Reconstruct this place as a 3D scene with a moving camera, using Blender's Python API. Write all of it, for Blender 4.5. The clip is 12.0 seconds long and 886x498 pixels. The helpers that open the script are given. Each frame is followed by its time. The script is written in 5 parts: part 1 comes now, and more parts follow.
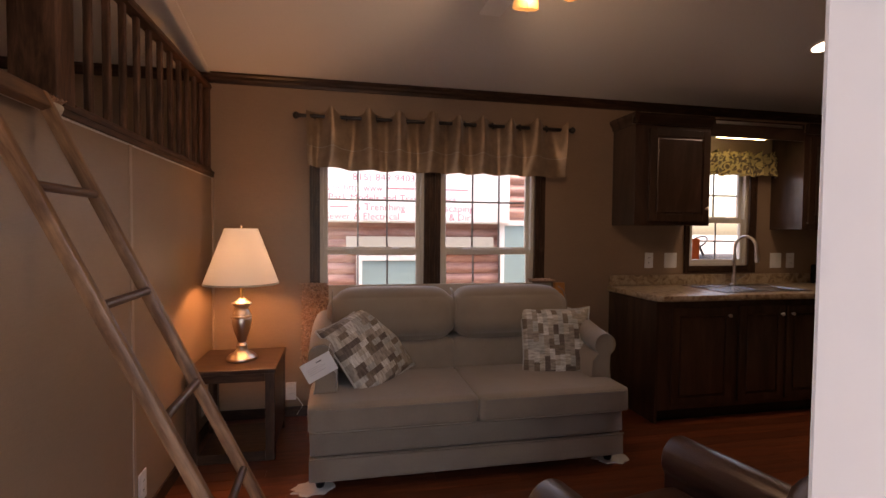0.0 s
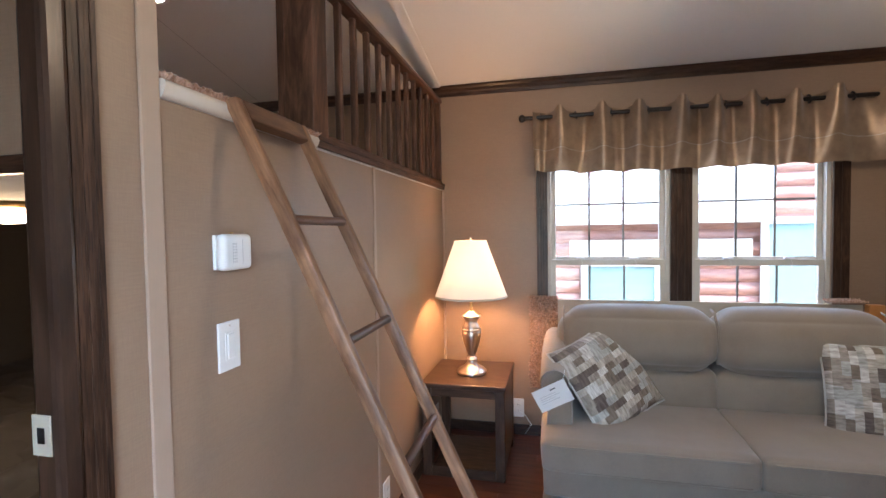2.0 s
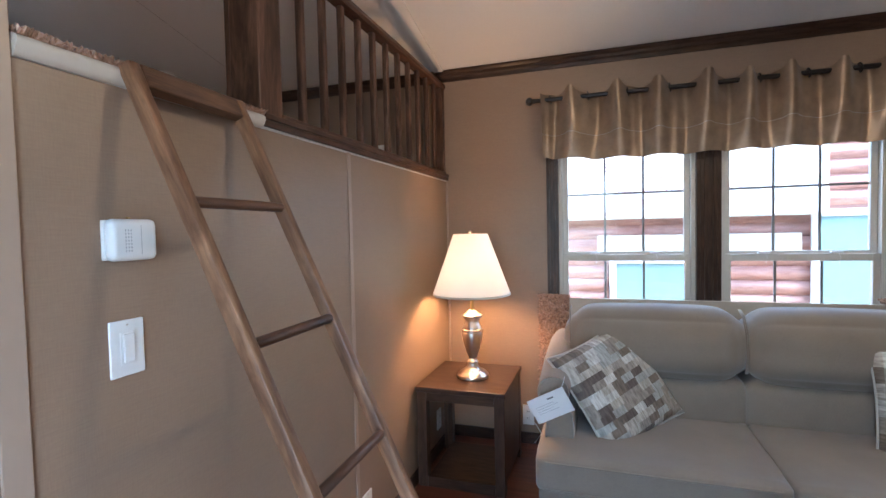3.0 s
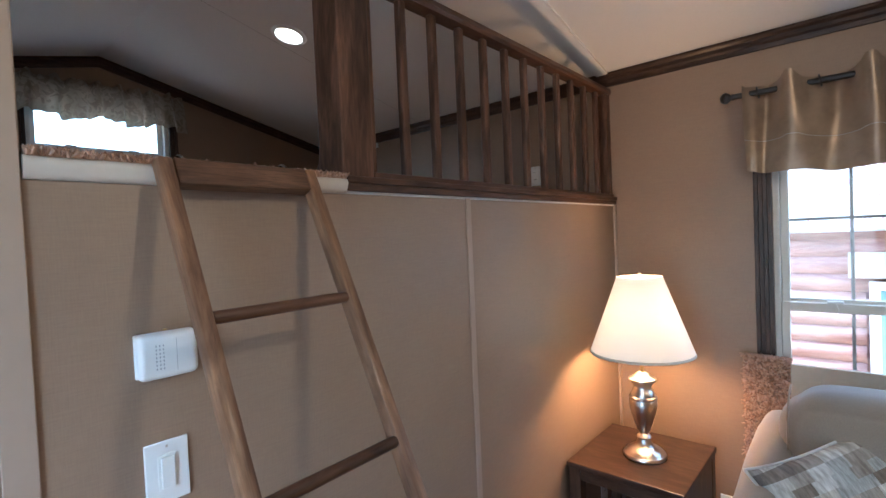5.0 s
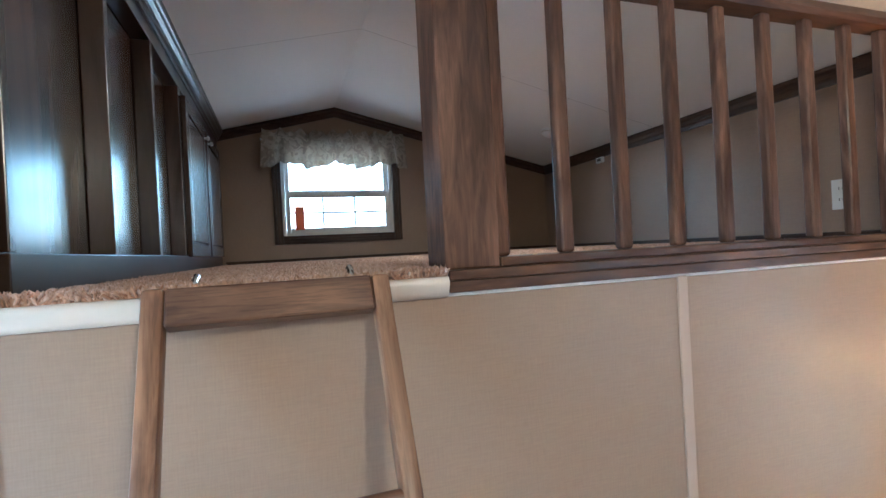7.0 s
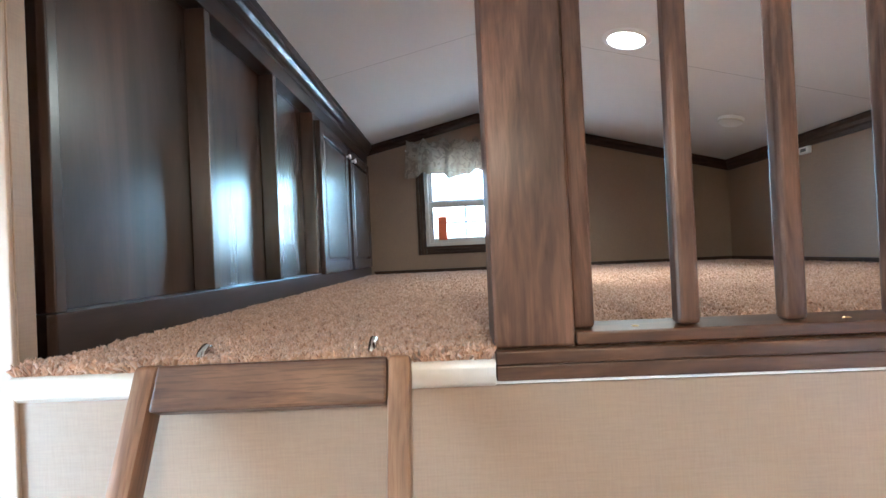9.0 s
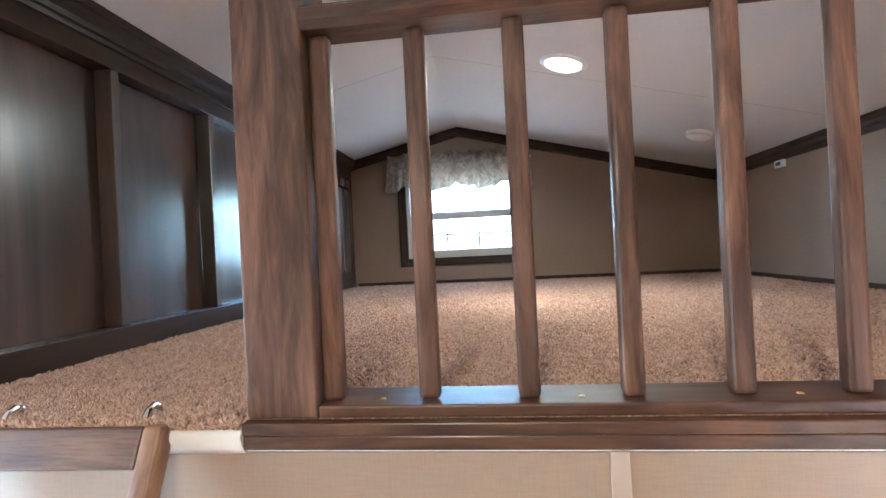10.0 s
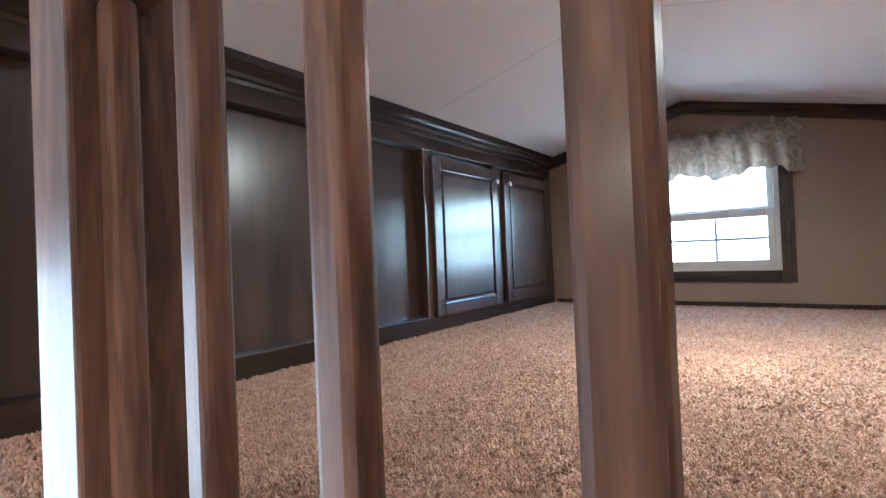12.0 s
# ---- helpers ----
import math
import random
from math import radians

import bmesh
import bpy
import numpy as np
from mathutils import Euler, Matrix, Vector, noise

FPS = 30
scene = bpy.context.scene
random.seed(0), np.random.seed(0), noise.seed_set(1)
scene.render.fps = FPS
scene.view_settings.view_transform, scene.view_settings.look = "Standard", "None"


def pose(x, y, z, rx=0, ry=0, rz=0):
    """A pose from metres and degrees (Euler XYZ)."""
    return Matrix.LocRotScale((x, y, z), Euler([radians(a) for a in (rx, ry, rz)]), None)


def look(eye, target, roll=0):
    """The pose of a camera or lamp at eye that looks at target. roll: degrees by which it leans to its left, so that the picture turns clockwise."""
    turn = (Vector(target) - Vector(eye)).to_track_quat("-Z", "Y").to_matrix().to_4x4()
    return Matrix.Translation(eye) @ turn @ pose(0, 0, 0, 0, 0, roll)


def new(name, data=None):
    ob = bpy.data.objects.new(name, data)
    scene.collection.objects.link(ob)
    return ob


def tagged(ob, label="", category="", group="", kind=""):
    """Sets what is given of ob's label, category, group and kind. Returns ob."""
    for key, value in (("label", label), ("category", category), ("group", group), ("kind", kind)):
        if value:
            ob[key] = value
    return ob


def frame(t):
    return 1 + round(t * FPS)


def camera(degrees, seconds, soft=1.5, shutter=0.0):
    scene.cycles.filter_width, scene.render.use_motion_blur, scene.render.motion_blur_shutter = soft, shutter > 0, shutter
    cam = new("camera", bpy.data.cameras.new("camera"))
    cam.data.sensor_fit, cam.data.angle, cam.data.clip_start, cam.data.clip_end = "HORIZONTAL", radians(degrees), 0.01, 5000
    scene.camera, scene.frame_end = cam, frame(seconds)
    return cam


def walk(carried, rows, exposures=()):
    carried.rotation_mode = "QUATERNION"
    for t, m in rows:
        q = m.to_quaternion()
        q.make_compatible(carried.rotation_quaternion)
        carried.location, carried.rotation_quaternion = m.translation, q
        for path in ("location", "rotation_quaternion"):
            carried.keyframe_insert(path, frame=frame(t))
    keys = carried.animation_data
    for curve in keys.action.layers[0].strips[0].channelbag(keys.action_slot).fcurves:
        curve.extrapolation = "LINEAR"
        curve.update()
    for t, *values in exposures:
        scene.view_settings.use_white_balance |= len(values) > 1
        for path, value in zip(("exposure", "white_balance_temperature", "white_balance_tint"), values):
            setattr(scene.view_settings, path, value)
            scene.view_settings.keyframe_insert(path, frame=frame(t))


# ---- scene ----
cam = camera(85.5, 12.0)
PATH = [
    (0, (0.013, -0.033, 1.309), (0.421, 1.923, 1.237), 0.5),
    (0.5, (-0.022, 0.001, 1.317), (0.021, 2.0, 1.24), -0.0),
    (1, (-0.08, 0.126, 1.352), (-0.308, 2.112, 1.274), -0.2),
    (1.5, (-0.089, 0.199, 1.359), (-0.519, 2.151, 1.285), -0.6),
    (2, (-0.074, 0.233, 1.377), (-0.545, 2.175, 1.302), -0.9),
    (2.5, (0.018, 0.355, 1.332), (-0.55, 2.271, 1.255), -1.1),
    (4.5, (0.161, 0.803, 1.46), (-0.816, 2.546, 1.388), -2.1),
    (5, (0.154, 0.904, 1.533), (-1.166, 2.405, 1.478), -2.5),
    (5.5, (0.026, 1.033, 1.62), (-1.595, 2.203, 1.586), -2.8),
    (6, (-0.099, 1.157, 1.655), (-1.839, 2.142, 1.636), -2.9),
    (6.5, (-0.092, 1.293, 1.693), (-1.916, 2.113, 1.683), -3.0),
    (7, (-0.07, 1.406, 1.736), (-1.965, 2.043, 1.735), -3.0),
    (7.5, (-0.112, 1.445, 1.756), (-2.054, 1.923, 1.757), -2.9),
    (9.3, (-0.232, 1.727, 1.852), (-2.229, 1.619, 1.868), -2.7),
    (9.5, (-0.22, 1.809, 1.874), (-2.216, 1.686, 1.887), -2.8),
    (10, (-0.207, 2.037, 1.925), (-2.194, 1.809, 1.93), -2.8),
    (10.5, (-0.344, 2.173, 1.927), (-2.301, 1.762, 1.935), -2.4),
    (11, (-0.527, 2.214, 1.989), (-2.342, 1.373, 1.998), -1.7),
    (11.5, (-0.652, 2.24, 1.98), (-2.312, 1.125, 2.021), -2.3),
    (12, (-0.716, 2.259, 2.01), (-2.319, 1.062, 2.038), -2.4),
]
walk(cam, [(t, look(eye, target, roll)) for t, eye, target, roll in PATH], exposures=[(0, 2.5, 8100, 27), (0.3, 3.2, 7400, 27), (0.6, 3.7, 6800, 16), (1.0, 3.85, 6500, 12), (1.5, 3.88, 6050, 8), (4.5, 3.52, 5000, -1), (5.5, 3.98, 4900, -3), (6.5, 4.6, 4700, -5), (7.5, 4.85, 4580, -8), (9.5, 5.5, 4700, -7), (10.5, 5.5, 4640, -5), (12, 5.5, 4700, -3)])

# ---- world, sun, exposure ----
SKY = 0.15
world = bpy.data.worlds.new("world")
scene.world = world
world.use_nodes = True
wn = world.node_tree.nodes
sky = wn.new("ShaderNodeTexSky")
sky.sky_type = "NISHITA"
sky.sun_disc = False
sky.sun_elevation = radians(72)
sky.sun_rotation = radians(115)
sky.air_density, sky.dust_density = 1.2, 3.0
wn["Background"].inputs["Strength"].default_value = SKY
world.node_tree.links.new(sky.outputs[0], wn["Background"].inputs["Color"])


def lamp(name, kind, energy, color, where, **more):
    data = bpy.data.lights.new(name, kind)
    data.energy, data.color = energy, color
    for k, v in more.items():
        setattr(data, k, v)
    ob = new(name, data)
    ob.matrix_world = where
    return ob


lamp("sun", "SUN", 1.2, (1.0, 0.97, 0.93), look((0, 0, 0), (-0.30, 0.14, -1.0)), angle=radians(20))
WARM = (1.0, 0.60, 0.32)
SOFTWARM = (1.0, 0.80, 0.60)
lamp("table_lamp_bulb", "POINT", 1.9, (1.0, 0.48, 0.20), pose(-0.585, 3.03, 1.14), shadow_soft_size=0.055)
lamp("bedroom_bulb", "POINT", 0.4, WARM, pose(-2.1, 1.62, 1.36), shadow_soft_size=0.05)
lamp("fan_bulb", "POINT", 2.1, (1.0, 0.72, 0.48), pose(0.785, 1.8, 2.285), shadow_soft_size=0.03)

# ---- materials ----


def material(name):
    m = bpy.data.materials.new(name)
    m.use_nodes = True
    nt = m.node_tree
    return m, nt, nt.nodes["Principled BSDF"]


def ramp(nt, stops, constant=False):
    r = nt.nodes.new("ShaderNodeValToRGB")
    if constant:
        r.color_ramp.interpolation = "CONSTANT"
    els = r.color_ramp.elements
    while len(els) < len(stops):
        els.new(0.5)
    for e, (p, c) in zip(els, stops):
        e.position, e.color = p, (*c, 1)
    return r


def coords(nt, scale, kind="Object"):
    tc = nt.nodes.new("ShaderNodeTexCoord")
    mp = nt.nodes.new("ShaderNodeMapping")
    mp.inputs["Scale"].default_value = scale
    nt.links.new(tc.outputs[kind], mp.inputs["Vector"])
    return mp.outputs["Vector"]


def noise_tex(nt, vec, scale=5.0, detail=4.0, rough=0.55, dist=0.0):
    n = nt.nodes.new("ShaderNodeTexNoise")
    n.inputs["Scale"].default_value = scale
    n.inputs["Detail"].default_value = detail
    n.inputs["Roughness"].default_value = rough
    n.inputs["Distortion"].default_value = dist
    nt.links.new(vec, n.inputs["Vector"])
    return n.outputs["Fac"]


def mix_rgb(nt, fac, a, b, blend="MIX"):
    m = nt.nodes.new("ShaderNodeMixRGB")
    m.blend_type = blend
    for sock, v in ((m.inputs[0], fac), (m.inputs[1], a), (m.inputs[2], b)):
        if hasattr(v, "is_output"):
            nt.links.new(v, sock)
        elif isinstance(v, (int, float)):
            sock.default_value = v
        else:
            sock.default_value = (*v, 1)
    return m.outputs[0]


def bump(nt, bsdf, height, strength, distance=0.002):
    b = nt.nodes.new("ShaderNodeBump")
    b.inputs["Strength"].default_value = strength
    b.inputs["Distance"].default_value = distance
    nt.links.new(height, b.inputs["Height"])
    nt.links.new(b.outputs[0], bsdf.inputs["Normal"])


def plain(name, c, rough=0.5, metal=0.0, var=0.08, scale=30, bmp=0.15, coat=0.0, sheen=0.0):
    m, nt, b = material(name)
    v = coords(nt, (1, 1, 1))
    f = noise_tex(nt, v, scale)
    f2 = noise_tex(nt, v, scale / 12, 2)
    lo = tuple(k * (1 - var) for k in c)
    hi = tuple(min(1, k * (1 + var)) for k in c)
    r = ramp(nt, [(0.3, lo), (0.7, hi)])
    nt.links.new(f, r.inputs[0])
    nt.links.new(mix_rgb(nt, f2, r.outputs[0], c), b.inputs["Base Color"])
    b.inputs["Roughness"].default_value = rough
    b.inputs["Metallic"].default_value = metal
    b.inputs["Coat Weight"].default_value = coat
    b.inputs["Sheen Weight"].default_value = sheen
    if bmp:
        bump(nt, b, f, bmp)
    return m


def wood(name, dark, light, along="z", rough=0.32, grain=1.0, coat=0.25, pores=0.6, coat_rough=0.2, spec=0.5, relief=0.25, figure=0.0):
    """Stained wood whose grain runs along one axis: growth bands, pores and a slow change of tone."""
    m, nt, b = material(name)
    oi = nt.nodes.new("ShaderNodeObjectInfo")
    sh = nt.nodes.new("ShaderNodeVectorMath")
    sh.operation = "MULTIPLY_ADD"
    tc = nt.nodes.new("ShaderNodeTexCoord")
    rnd = nt.nodes.new("ShaderNodeCombineXYZ")
    for k in range(3):
        nt.links.new(oi.outputs["Random"], rnd.inputs[k])
    sh.inputs[1].default_value = (7.3, 5.1, 3.7)
    nt.links.new(rnd.outputs[0], sh.inputs[0])
    nt.links.new(tc.outputs["Object"], sh.inputs[2])

    def stretched(cross, length):
        mp = nt.nodes.new("ShaderNodeMapping")
        mp.inputs["Scale"].default_value = {"x": (length, cross, cross), "y": (cross, length, cross), "z": (cross, cross, length)}[along]
        nt.links.new(sh.outputs[0], mp.inputs["Vector"])
        return mp.outputs["Vector"]

    wv = nt.nodes.new("ShaderNodeTexWave")
    wv.wave_type, wv.bands_direction, wv.wave_profile = "BANDS", "DIAGONAL", "SAW"
    wv.inputs["Scale"].default_value = 1.0
    wv.inputs["Distortion"].default_value = 11.0
    wv.inputs["Detail"].default_value = 3.0
    wv.inputs["Detail Scale"].default_value = 0.8
    nt.links.new(stretched(9 * grain, 0.9 * grain), wv.inputs["Vector"])
    big = noise_tex(nt, stretched(20 * grain, 3.6 * grain), 1.0, 4, 0.55, 1.6)
    fine = noise_tex(nt, stretched(300, 16), 1.0, 3, 0.6)
    tone = noise_tex(nt, stretched(2.4, 1.2), 1.0, 2)
    mid = tuple((p + q) / 2 for p, q in zip(dark, light))
    r = ramp(nt, [(0.34, dark), (0.52, mid), (0.68, light)])
    nt.links.new(big, r.inputs[0])
    rw = ramp(nt, [(0.0, (1.08, 1.07, 1.06)), (0.7, (0.94, 0.93, 0.92)), (1.0, (0.70, 0.67, 0.64))])
    nt.links.new(wv.outputs["Fac"], rw.inputs[0])
    rp = ramp(nt, [(0.40, (0.30, 0.26, 0.24)), (0.50, (1, 1, 1))])
    nt.links.new(fine, rp.inputs[0])
    col = mix_rgb(nt, pores, r.outputs[0], mix_rgb(nt, 1.0, r.outputs[0], rw.outputs[0], "MULTIPLY"))
    col = mix_rgb(nt, pores, col, mix_rgb(nt, 1.0, col, rp.outputs[0], "MULTIPLY"))
    if figure:
        flame = noise_tex(nt, stretched(40, 6), 1.0, 3, 0.5, 1.6)
        rf = ramp(nt, [(0.34, (0.76, 0.73, 0.71)), (0.50, (1, 1, 1)), (0.68, (1.24, 1.21, 1.18))])
        nt.links.new(flame, rf.inputs[0])
        col = mix_rgb(nt, figure, col, mix_rgb(nt, 1.0, col, rf.outputs[0], "MULTIPLY"))
    rt = ramp(nt, [(0.3, (0.80, 0.80, 0.80)), (0.7, (1.14, 1.12, 1.10))])
    nt.links.new(tone, rt.inputs[0])
    nt.links.new(mix_rgb(nt, 1.0, col, rt.outputs[0], "MULTIPLY"), b.inputs["Base Color"])
    b.inputs["Roughness"].default_value = rough
    b.inputs["Coat Weight"].default_value = coat
    b.inputs["Coat Roughness"].default_value = coat_rough
    b.inputs["Specular IOR Level"].default_value = spec
    b.inputs["Coat IOR"].default_value = 1.65 if coat > 0.9 else 1.5
    bump(nt, b, fine, relief, 0.0006)
    return m


def wallpaper():
    m, nt, b = material("tan_linen_wallboard")
    tone = noise_tex(nt, coords(nt, (1, 1, 1)), 2.2, 3)
    wz = noise_tex(nt, coords(nt, (30, 30, 380)), 1.0, 4, 0.6)
    wv = noise_tex(nt, coords(nt, (380, 380, 30)), 1.0, 4, 0.6)
    mx = nt.nodes.new("ShaderNodeMath")
    mx.operation = "ADD"
    nt.links.new(wz, mx.inputs[0])
    nt.links.new(wv, mx.inputs[1])
    mr = nt.nodes.new("ShaderNodeMath")
    mr.operation = "MULTIPLY"
    mr.inputs[1].default_value = 0.5
    nt.links.new(mx.outputs[0], mr.inputs[0])
    r = ramp(nt, [(0.38, (0.272, 0.188, 0.128)), (0.5, (0.290, 0.201, 0.138)), (0.62, (0.306, 0.214, 0.148))])
    nt.links.new(mr.outputs[0], r.inputs[0])
    rt = ramp(nt, [(0.3, (0.92, 0.92, 0.92)), (0.7, (1.06, 1.05, 1.04))])
    nt.links.new(tone, rt.inputs[0])
    nt.links.new(mix_rgb(nt, 1.0, r.outputs[0], rt.outputs[0], "MULTIPLY"), b.inputs["Base Color"])
    b.inputs["Roughness"].default_value = 0.4
    bump(nt, b, mr.outputs[0], 0.06, 0.0004)
    return m


def fabric(name, c, var=0.14, rough=0.9):
    m, nt, b = material(name)
    f = noise_tex(nt, coords(nt, (1, 1, 1)), 420, 3, 0.6)
    f2 = noise_tex(nt, coords(nt, (1, 1, 1)), 5, 4)
    r = ramp(nt, [(0.3, tuple(k * (1 - var) for k in c)), (0.7, tuple(k * (1 + var) for k in c))])
    nt.links.new(f, r.inputs[0])
    rt = ramp(nt, [(0.3, (0.9, 0.9, 0.9)), (0.7, (1.08, 1.08, 1.08))])
    nt.links.new(f2, rt.inputs[0])
    nt.links.new(mix_rgb(nt, 1.0, r.outputs[0], rt.outputs[0], "MULTIPLY"), b.inputs["Base Color"])
    b.inputs["Roughness"].default_value = rough
    b.inputs["Sheen Weight"].default_value = 0.35
    bump(nt, b, f, 0.3, 0.001)
    return m


def patchwork():
    """Columns of small rectangles in greys, browns and creams."""
    m, nt, b = material("patchwork_print")
    tc = nt.nodes.new("ShaderNodeTexCoord")
    sep = nt.nodes.new("ShaderNodeSeparateXYZ")
    nt.links.new(tc.outputs["Object"], sep.inputs[0])

    def math_node(op, a, c=None):
        n = nt.nodes.new("ShaderNodeMath")
        n.operation = op
        for sock, v in zip(n.inputs, (a, c)):
            if v is None:
                continue
            if isinstance(v, (int, float)):
                sock.default_value = v
            else:
                nt.links.new(v, sock)
        return n.outputs[0]

    col = math_node("FLOOR", math_node("MULTIPLY", sep.outputs["X"], 31.0))
    w1 = nt.nodes.new("ShaderNodeTexWhiteNoise")
    w1.noise_dimensions = "1D"
    nt.links.new(col, w1.inputs["W"])
    shifted = math_node("ADD", math_node("MULTIPLY", sep.outputs["Z"], 16.0), math_node("MULTIPLY", w1.outputs["Value"], 7.0))
    row = math_node("FLOOR", shifted)
    comb = nt.nodes.new("ShaderNodeCombineXYZ")
    nt.links.new(col, comb.inputs[0])
    nt.links.new(row, comb.inputs[1])
    w2 = nt.nodes.new("ShaderNodeTexWhiteNoise")
    nt.links.new(comb.outputs[0], w2.inputs["Vector"])
    r = ramp(nt, [(0.0, (0.50, 0.47, 0.42)), (0.2, (0.20, 0.165, 0.135)), (0.36, (0.60, 0.60, 0.58)), (0.52, (0.33, 0.30, 0.26)), (0.7, (0.42, 0.43, 0.42)), (0.86, (0.14, 0.115, 0.10))], True)
    nt.links.new(w2.outputs["Value"], r.inputs[0])
    streak = noise_tex(nt, coords(nt, (22, 10, 95)), 1.0, 4, 0.6)
    rt = ramp(nt, [(0.34, (0.62, 0.60, 0.58)), (0.66, (1.22, 1.22, 1.22))])
    nt.links.new(streak, rt.inputs[0])
    nt.links.new(mix_rgb(nt, 1.0, r.outputs[0], rt.outputs[0], "MULTIPLY"), b.inputs["Base Color"])
    b.inputs["Roughness"].default_value = 0.85
    bump(nt, b, noise_tex(nt, coords(nt, (1, 1, 1)), 400, 2), 0.25, 0.001)
    return m


def carpet_mat():
    m, nt, b = material("frieze_carpet")
    geo = nt.nodes.new("ShaderNodeNewGeometry")
    r = ramp(nt, [(0.0, (0.29, 0.155, 0.095)), (0.25, (0.45, 0.268, 0.172)), (0.6, (0.525, 0.330, 0.236)), (1.0, (0.62, 0.425, 0.325))])
    nt.links.new(geo.outputs["Random Per Island"], r.inputs[0])
    t = noise_tex(nt, coords(nt, (1, 1, 1)), 55, 5, 0.7)
    rt = ramp(nt, [(0.38, (0.78, 0.75, 0.72)), (0.60, (1.09, 1.09, 1.09))])
    nt.links.new(t, rt.inputs[0])
    nt.links.new(mix_rgb(nt, 1.0, r.outputs[0], rt.outputs[0], "MULTIPLY"), b.inputs["Base Color"])
    b.inputs["Roughness"].default_value = 0.95
    b.inputs["Sheen Weight"].default_value = 0.2
    return m


def floor_mat():
    m, nt, b = material("cherry_laminate")
    oi = nt.nodes.new("ShaderNodeObjectInfo")
    v = coords(nt, (2.2, 30, 30))
    f = noise_tex(nt, v, 1.0, 4, 0.6, 0.8)
    r = ramp(nt, [(0.3, (0.085, 0.022, 0.010)), (0.55, (0.17, 0.05, 0.022)), (0.75, (0.24, 0.085, 0.04))])
    nt.links.new(f, r.inputs[0])
    rr = ramp(nt, [(0.0, (0.7, 0.68, 0.66)), (1.0, (1.2, 1.15, 1.1))])
    nt.links.new(oi.outputs["Random"], rr.inputs[0])
    nt.links.new(mix_rgb(nt, 1.0, r.outputs[0], rr.outputs[0], "MULTIPLY"), b.inputs["Base Color"])
    b.inputs["Roughness"].default_value = 0.3
    bump(nt, b, f, 0.1, 0.0005)
    return m


def counter_mat():
    m, nt, b = material("marbled_laminate")
    f = noise_tex(nt, coords(nt, (1, 1, 1)), 9, 8, 0.65, 1.6)
    r = ramp(nt, [(0.3, (0.10, 0.06, 0.04)), (0.45, (0.30, 0.21, 0.13)), (0.55, (0.46, 0.37, 0.26)), (0.7, (0.24, 0.15, 0.10))])
    nt.links.new(f, r.inputs[0])
    nt.links.new(r.outputs[0], b.inputs["Base Color"])
    b.inputs["Roughness"].default_value = 0.35
    return m


def glass_mat():
    m = bpy.data.materials.new("window_glass")
    m.use_nodes = True
    nt = m.node_tree
    nt.nodes.clear()
    out = nt.nodes.new("ShaderNodeOutputMaterial")
    tr = nt.nodes.new("ShaderNodeBsdfTransparent")
    gl = nt.nodes.new("ShaderNodeBsdfGlossy")
    gl.inputs["Roughness"].default_value = 0.02
    lw = nt.nodes.new("ShaderNodeLayerWeight")
    pw = nt.nodes.new("ShaderNodeMath")
    pw.operation = "POWER"
    pw.inputs[1].default_value = 5.0
    nt.links.new(lw.outputs["Facing"], pw.inputs[0])
    ma = nt.nodes.new("ShaderNodeMath")
    ma.operation = "MULTIPLY_ADD"
    ma.inputs[1].default_value, ma.inputs[2].default_value = 0.8, 0.04
    nt.links.new(pw.outputs[0], ma.inputs[0])
    mx = nt.nodes.new("ShaderNodeMixShader")
    nt.links.new(ma.outputs[0], mx.inputs[0])
    nt.links.new(tr.outputs[0], mx.inputs[1])
    nt.links.new(gl.outputs[0], mx.inputs[2])
    nt.links.new(mx.outputs[0], out.inputs[0])
    return m


def glow(name, c, strength, base=(0.8, 0.78, 0.72)):
    m, nt, b = material(name)
    b.inputs["Base Color"].default_value = (*base, 1)
    b.inputs["Emission Color"].default_value = (*c, 1)
    b.inputs["Emission Strength"].default_value = strength
    return m


def cloth_thin(name, c, trans, rough=0.7, print_to=None, metal=0.0):
    """Thin cloth that lets some light through."""
    m, nt, b = material(name)
    out = nt.nodes["Material Output"]
    f = noise_tex(nt, coords(nt, (500, 500, 60)), 1.0, 2)
    tone = noise_tex(nt, coords(nt, (1, 1, 1)), 14, 3)
    r = ramp(nt, [(0.3, tuple(k * 0.8 for k in c)), (0.7, tuple(k * 1.15 for k in c))])
    nt.links.new(tone, r.inputs[0])
    col = r.outputs[0]
    if print_to:
        pat = noise_tex(nt, coords(nt, (1, 1, 1)), 17, 1, 0.5, 2.0)
        pr = ramp(nt, [(0.50, (0, 0, 0)), (0.54, (1, 1, 1))])
        nt.links.new(pat, pr.inputs[0])
        col = mix_rgb(nt, pr.outputs[0], r.outputs[0], print_to)
    nt.links.new(col, b.inputs["Base Color"])
    b.inputs["Roughness"].default_value = rough
    b.inputs["Metallic"].default_value = metal
    b.inputs["Sheen Weight"].default_value = 0.3
    bump(nt, b, f, 0.2, 0.0008)
    tl = nt.nodes.new("ShaderNodeBsdfTranslucent")
    nt.links.new(col, tl.inputs["Color"])
    mx = nt.nodes.new("ShaderNodeMixShader")
    mx.inputs[0].default_value = trans
    nt.links.new(b.outputs[0], mx.inputs[1])
    nt.links.new(tl.outputs[0], mx.inputs[2])
    nt.links.new(mx.outputs[0], out.inputs[0])
    return m


